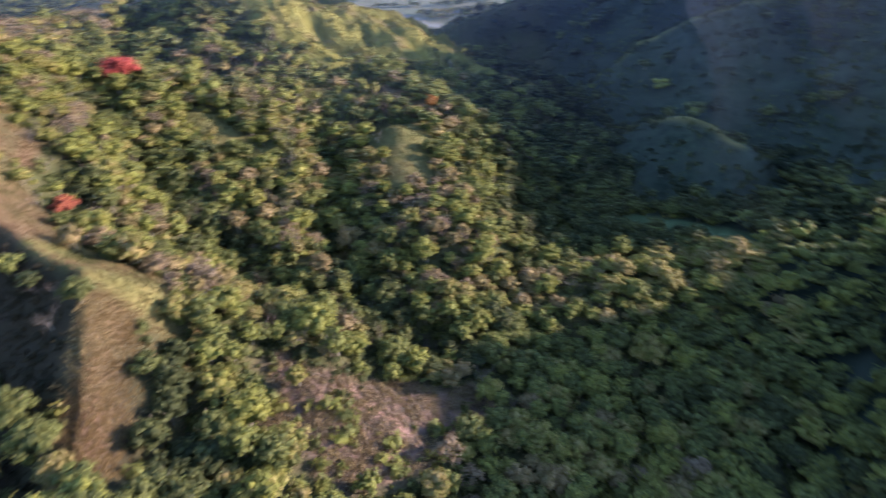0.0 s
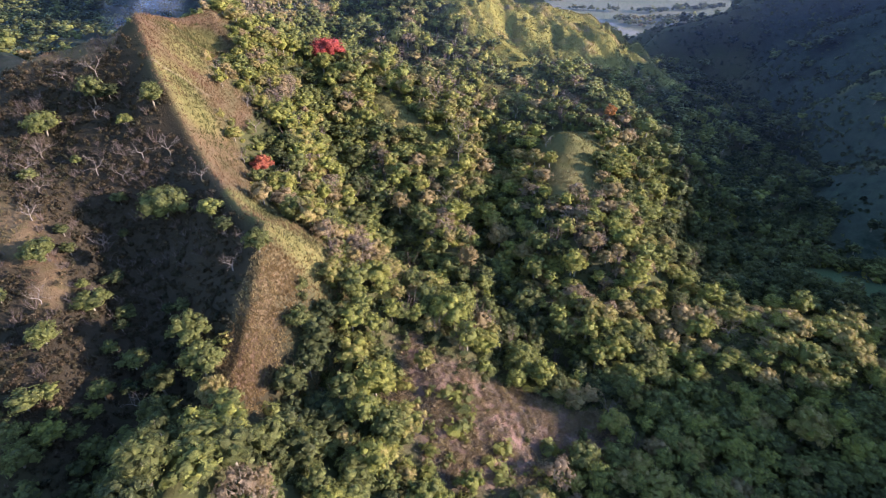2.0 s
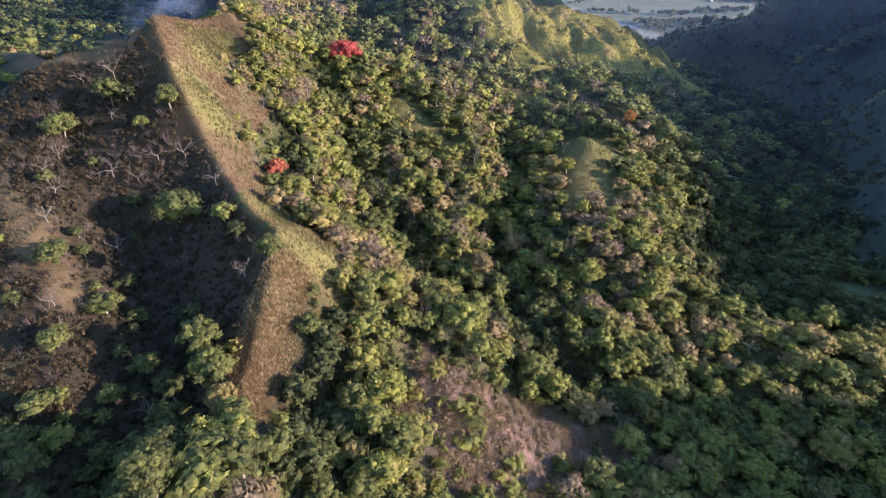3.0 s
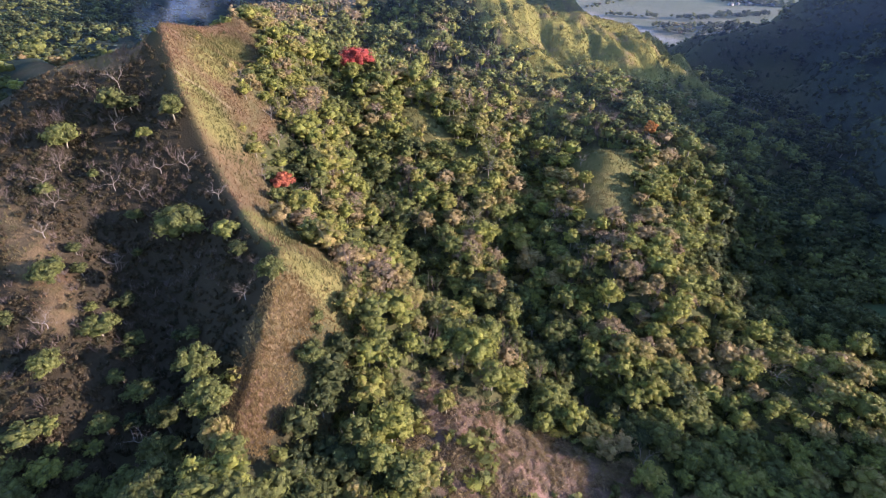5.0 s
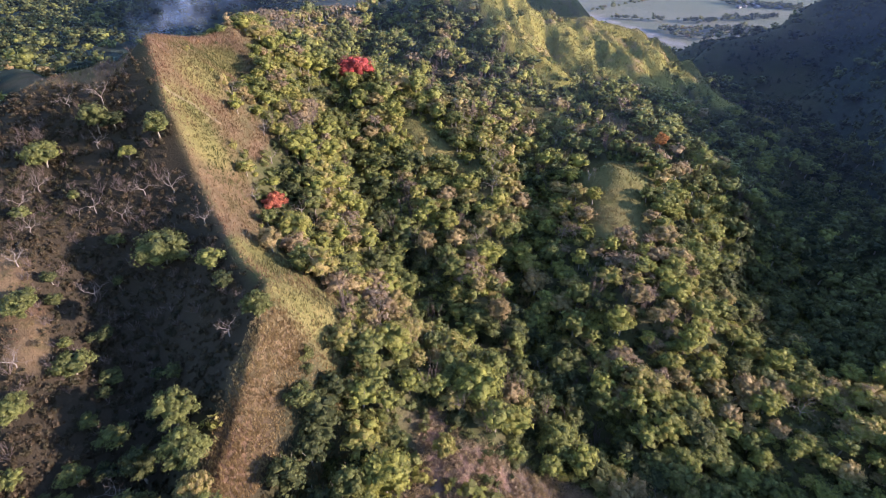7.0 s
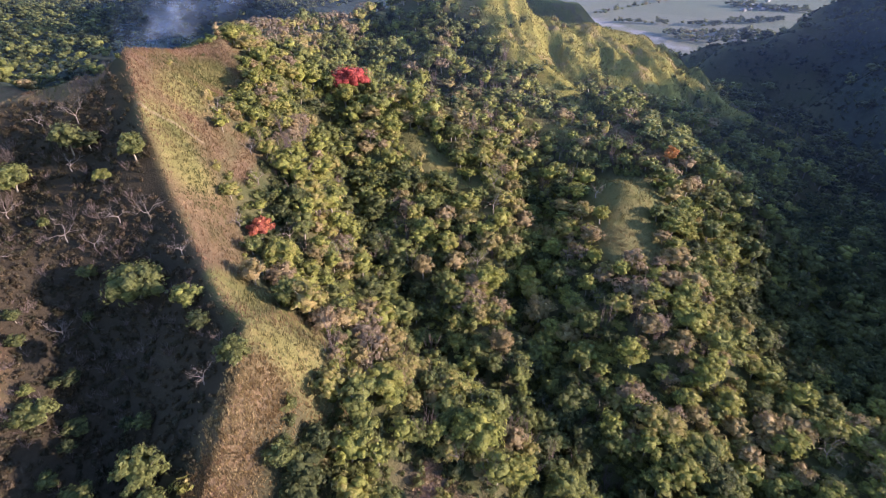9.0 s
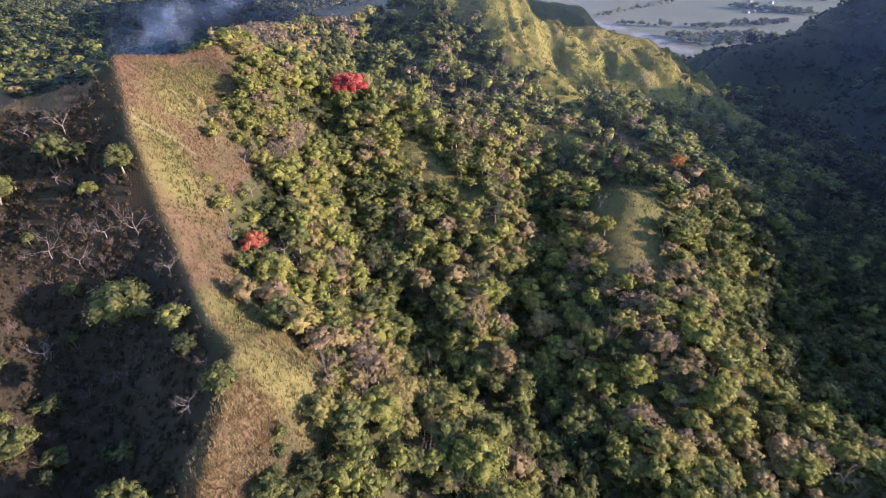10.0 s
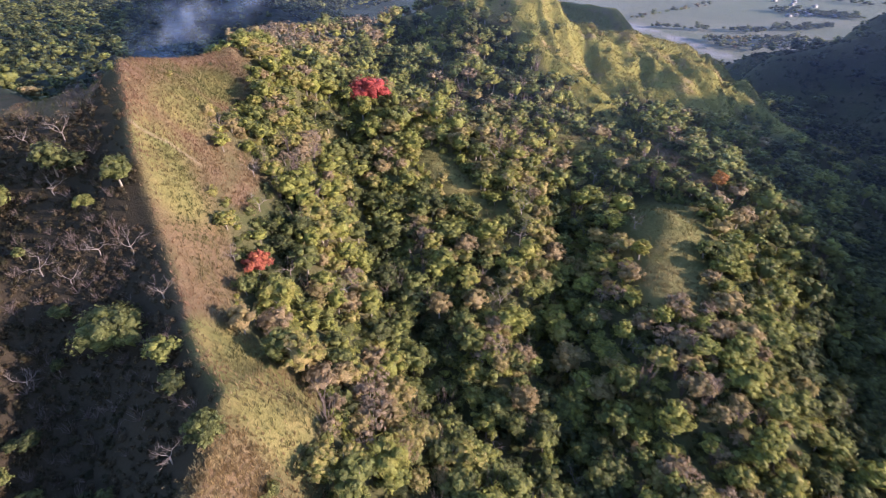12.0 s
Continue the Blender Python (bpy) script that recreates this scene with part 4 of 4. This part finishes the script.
tones = np.clip(0.33 + 0.4 * fbm(x, y, 20, 2, 83) + 0.3 * (np.random.RandomState(19).rand(len(x)) - 0.5), 0, 1)
strewn("upper_undergrowth", "green and dry shrubs covering the upper slopes", "shrubs", x, y, [low_bush(s, 0.75) for s in range(30, 34)], LEAVES, tones, (0.9, 2.2), 624)
x, y = scattered(-160, 20, 235, 430, 3000, 625, lambda a, b: 0.03 + 0.45 * smooth(0.12, 0.3, fbm(a, b, 16, 2, 85)))
tones = np.clip(0.32 + 0.4 * fbm(x, y, 20, 2, 87), 0, 1)
strewn("knoll_shrubs", "dark shrubs dotted over the green knolls", "shrubs", x, y, [low_bush(s, 0.7) for s in range(40, 44)], LEAVES, tones, (0.7, 2.4), 626)

x, y = scattered(-20, 330, 170, 680, 22000, 627, lambda a, b: in_view(a, b) * ((a > 70) | (b > 440) & (ground_height(a, b) > 2)) * (0.25 + 0.6 * smooth(-0.2, 0.3, fbm(a, b, 30, 2, 89))) * (1 - zones(a, b)[3]))
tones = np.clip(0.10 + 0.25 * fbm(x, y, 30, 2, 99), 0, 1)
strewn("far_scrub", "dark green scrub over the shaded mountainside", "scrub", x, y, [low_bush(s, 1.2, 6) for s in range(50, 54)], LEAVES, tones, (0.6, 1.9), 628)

x, y = scattered(-85, -52, 55, 102, 12000, 651, lambda a, b: np.maximum(near(a, b, -72.5, 90, -67.5, 60, 5.5, 2.5), 0.35 * near(a, b, -65, 96, -62, 76, 7, 4)))
tones = np.clip(0.5 + 0.8 * fbm(x, y, 5, 2, 101) + 0.5 * (np.random.RandomState(12).rand(len(x)) - 0.5), 0, 1)
strewn("bracken", "rusty brown dried bracken over the steep spur", "bracken", x, y, [tuft(s, 11) for s in range(20, 24)], BRACKEN, tones, (0.38, 0.75), 652)
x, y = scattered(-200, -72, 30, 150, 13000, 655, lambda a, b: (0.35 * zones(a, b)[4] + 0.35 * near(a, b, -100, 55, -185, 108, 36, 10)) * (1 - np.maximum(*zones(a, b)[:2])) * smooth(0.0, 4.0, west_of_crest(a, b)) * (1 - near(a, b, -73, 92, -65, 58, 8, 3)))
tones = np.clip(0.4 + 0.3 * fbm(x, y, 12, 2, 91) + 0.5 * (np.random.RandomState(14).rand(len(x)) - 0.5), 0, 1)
strewn("slope_scrub", "dull brown scrub over the shaded slope", "scrub", x, y, [low_bush(s) for s in range(6)], SHADE_SCRUB, tones, (0.5, 1.3), 656)


def twigs(seed):
    """A leafless shrub: thin limbs spreading from the ground."""
    rng = np.random.RandomState(seed)
    pieces = []
    for _ in range(13):
        a, out, up = rng.rand() * 6.283, 0.5 + 1.1 * rng.rand(), 1.0 + 1.3 * rng.rand()
        way = np.array((math.cos(a) * out, math.sin(a) * out, up))
        knee = way * (0.5, 0.5, 0.55) + rng.normal(size=3) * 0.18
        tip = way + rng.normal(size=3) * 0.2
        fork = knee + (tip - knee) * 0.7 + rng.normal(size=3) * 0.45
        pieces += [limb([(0, 0, -0.2), knee, tip], [0.034, 0.026, 0.012], 3), limb([knee, fork], [0.022, 0.010], 3)]
    return merge(pieces)


TWIG = make_bark("dry_twigs", (0.075, 0.054, 0.046), (0.165, 0.125, 0.108))
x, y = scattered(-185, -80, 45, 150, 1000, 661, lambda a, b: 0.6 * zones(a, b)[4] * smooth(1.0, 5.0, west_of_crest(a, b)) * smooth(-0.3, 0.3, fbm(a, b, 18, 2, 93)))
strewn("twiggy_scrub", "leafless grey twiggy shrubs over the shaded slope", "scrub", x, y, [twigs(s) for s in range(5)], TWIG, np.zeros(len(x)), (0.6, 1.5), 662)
x, y = scattered(-130, 40, 100, 330, 1100, 665, lambda a, b: 0.7 * wooded(a, b) * smooth(-0.1, 0.4, fbm(a, b, 24, 2, 95)))
strewn("bare_saplings", "slender bare grey saplings standing among the trees", "saplings", x, y, [(twigs(s)[0] * (0.7, 0.7, 2.0), twigs(s)[1]) for s in range(10, 14)], TWIG, np.zeros(len(x)), (1.4, 2.6), 666)


def brush(seed):
    """A loose heap of cut, dried branches."""
    rng = np.random.RandomState(seed)
    pieces = []
    for _ in range(9):
        a, l = rng.rand() * 6.283, 0.8 + 1.3 * rng.rand()
        c = np.append(rng.normal(size=2) * 0.7, 0.15 + 0.25 * rng.rand())
        d = np.array((math.cos(a), math.sin(a), rng.normal() * 0.25)) * l
        pieces.append(limb([c - d, c + rng.normal(size=3) * 0.12, c + d], [0.05, 0.045, 0.02], 3))
    c = np.array((0, 0, 0.15))
    pieces.append(sprays(rng, c, np.array((1.3, 1.3, 0.3)), 14, 0.5))
    return merge(pieces)


x, y = scattered(-55, 12, 70, 112, 2400, 631, lambda a, b: zones(a, b)[2] * (0.4 + 0.6 * smooth(-0.2, 0.3, fbm(a, b, 7, 2, 97))))
tones = 0.66 + 0.30 * np.random.RandomState(10).rand(len(x))
strewn("cut_brush", "dry pinkish-brown felled branches strewn over the clearing", "brush", x, y, [brush(s) for s in range(5)], LEAVES, tones, (0.6, 1.3), 632)


# ---------------------------------------------------------------- the plain: hamlet and tree lines
WALL = make_bark("whitewash", (0.25, 0.25, 0.24), (0.42, 0.41, 0.40))
ROOF = make_bark("tin_roof", (0.13, 0.13, 0.14), (0.26, 0.26, 0.27))


def house(x, y, turn, w, d, h):
    ob = planted("house", "small whitewashed farmhouse with a tin gable roof", "house", x, y, turn, "houses of the hamlet")
    v = [(-w, -d, -0.3), (w, -d, -0.3), (w, d, -0.3), (-w, d, -0.3), (-w, -d, h), (w, -d, h), (w, d, h), (-w, d, h)]
    part("wall", (np.array(v), BOX_QUADS), WALL, ob)
    e = 0.5
    v = [(-w - e, -d - e, h - 0.1), (w + e, -d - e, h - 0.1), (w + e, 0, h + d * 0.6), (-w - e, 0, h + d * 0.6), (w + e, d + e, h - 0.1), (-w - e, d + e, h - 0.1)]
    low = [(a, b, c - 0.15) for a, b, c in v]
    q = [(0, 1, 2, 3), (3, 2, 4, 5), (7, 6, 9, 8), (8, 9, 11, 10), (0, 6, 7, 1), (5, 4, 10, 11), (1, 7, 8, 2), (2, 8, 10, 4), (0, 3, 9, 6), (3, 5, 11, 9)]
    part("roof", (np.array(v + low), np.array(q)), ROOF, ob)


HR = np.random.RandomState(21)
for i in range(16):
    house(98 + HR.normal() * 26, 1155 + HR.normal() * 20, HR.rand() * 180, 3 + 2.5 * HR.rand(), 2.5 + HR.rand(), 2.8)
for i in range(8):
    house(-682 + HR.normal() * 24, 600 + HR.normal() * 16, HR.rand() * 180, 3 + 2 * HR.rand(), 2.5 + HR.rand(), 2.8)
for i in range(4):
    house(70 + HR.normal() * 30, 1260 + HR.normal() * 20, HR.rand() * 180, 3 + 2 * HR.rand(), 2.5 + HR.rand(), 2.8)


def lines_of_trees(x, y):
    h = near(x, y, -110, 945, 0, 965, 7, 3) + near(x, y, 0, 965, 110, 1050, 12, 6) + 0.8 * near(x, y, 5, 880, 80, 920, 34, 14) + near(x, y, 60, 1165, 150, 1150, 20, 12)
    h = h + near(x, y, -40, 880, 15, 850, 9, 5) + 0.5 * near(x, y, -150, 1000, -60, 1180, 7, 3) + 0.3 * near(x, y, -100, 1330, 250, 1290, 14, 8) + 0.25 * near(x, y, -250, 620, -120, 760, 60, 30)
    return np.clip(h, 0, 1) * 0.8


x, y = stand_of(-300, 300, 600, 1400, 7.5, 641, lines_of_trees)
joined_trees("plain_trees", "hedgerow trees and groves across the farmed plain", x, y, np.minimum(kinds_at(x, y, 642), 3), FAR_CROWNS, None, 643, (0.6, 1.2))


# ---------------------------------------------------------------- smoke and mist
def vapour(name, colour, strength, scale, spread=(0, 0, 0)):
    m, nt, b = material(name)
    xyz = node(nt, "ShaderNodeNewGeometry").outputs["Position"]
    n = ramp(nt, noise_node(nt, xyz, scale, 5, 0.6), [(0.33, spread), (0.70, (1, 1, 1))])
    a = math_node(nt, "MULTIPLY", math_node(nt, "MULTIPLY", attribute(nt, "soft"), n), strength)
    dif = node(nt, "ShaderNodeBsdfDiffuse", {"Color": (*colour, 1)})
    trl = node(nt, "ShaderNodeBsdfTranslucent", {"Color": (*colour, 1)})
    both = node(nt, "ShaderNodeMixShader", {0: 0.5, 1: dif.outputs[0], 2: trl.outputs[0]})
    out = node(nt, "ShaderNodeMixShader", {0: a, 1: node(nt, "ShaderNodeBsdfTransparent").outputs[0], 2: both.outputs[0]})
    nt.links.new(out.outputs[0], nt.nodes["Material Output"].inputs[0])
    return m


def veils(name, label, category, sheets, mat, n=18):
    """Soft drifting sheets: (centre, across, along), each fading to its rim."""
    vs, qs, soft, base = [], [], [], 0
    u, v = np.meshgrid(np.linspace(-1, 1, n), np.linspace(-1, 1, n))
    i = (np.arange(n - 1)[:, None] * n + np.arange(n - 1)[None, :]).ravel()
    for k, (c, a, b) in enumerate(sheets):
        c, a, b = (np.array(w, float) for w in (c, a, b))
        out = np.cross(a, b)
        out /= np.linalg.norm(out)
        wave = fbm(u * 2 + 9 * k, v * 2, 1.0, 2, 90 + k) * 0.22 * min(np.linalg.norm(a), np.linalg.norm(b))
        vs.append((c + u[..., None] * a + v[..., None] * b + wave[..., None] * out).reshape(-1, 3))
        qs.append(np.stack([i, i + 1, i + n + 1, i + n], 1) + base)
        soft.append(((np.clip(1 - u ** 2, 0, 1) * np.clip(1 - v ** 2, 0, 1)) ** 1.5).ravel())
        base += n * n
    me = mesh_from(name, np.concatenate(vs), np.concatenate(qs), [mat])
    me.attributes.new("soft", "FLOAT", "POINT").data.foreach_set("value", np.concatenate(soft).astype(np.float32))
    me.polygons.foreach_set("use_smooth", np.ones(len(me.polygons), bool))
    return tagged(new(name, me), label, category, kind="stuff")


SMOKE = vapour("smoke", (0.42, 0.53, 0.74), 0.6, 0.06)
veils("smoke", "thin blue-grey smoke drifting from behind the grassy peak", "smoke",
      [((-238, 222, 97), (15, 7, 1), (0, 3, 17)), ((-229, 228, 104), (18, 9, 4), (2, 3, 15)), ((-216, 240, 112), (22, 12, 6), (3, 2, 13)),
       ((-200, 256, 119), (26, 14, 8), (3, 2, 12))], SMOKE)
# sheets added in the air to lighten the far mountain as haze would
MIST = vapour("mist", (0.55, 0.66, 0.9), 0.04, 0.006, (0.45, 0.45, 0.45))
veils("mist", "thin sheets standing in for sunlit haze across the shaded valley", "mist",
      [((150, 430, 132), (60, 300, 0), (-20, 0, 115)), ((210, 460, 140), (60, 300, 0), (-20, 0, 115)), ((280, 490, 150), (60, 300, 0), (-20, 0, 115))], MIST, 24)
# upright sheets that tint the hills behind them blue, imitating aerial haze
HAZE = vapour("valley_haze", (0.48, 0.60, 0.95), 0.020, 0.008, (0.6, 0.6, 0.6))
veils("haze", "thin blue sheets standing in for aerial haze over the hills", "haze",
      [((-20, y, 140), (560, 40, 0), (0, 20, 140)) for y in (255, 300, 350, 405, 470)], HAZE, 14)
# the same for the plain: added sheets that pale it with distance
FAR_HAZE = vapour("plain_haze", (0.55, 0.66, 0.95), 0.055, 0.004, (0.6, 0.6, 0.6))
veils("plain_haze", "pale blue sheets standing in for aerial haze over the farmed plain", "haze",
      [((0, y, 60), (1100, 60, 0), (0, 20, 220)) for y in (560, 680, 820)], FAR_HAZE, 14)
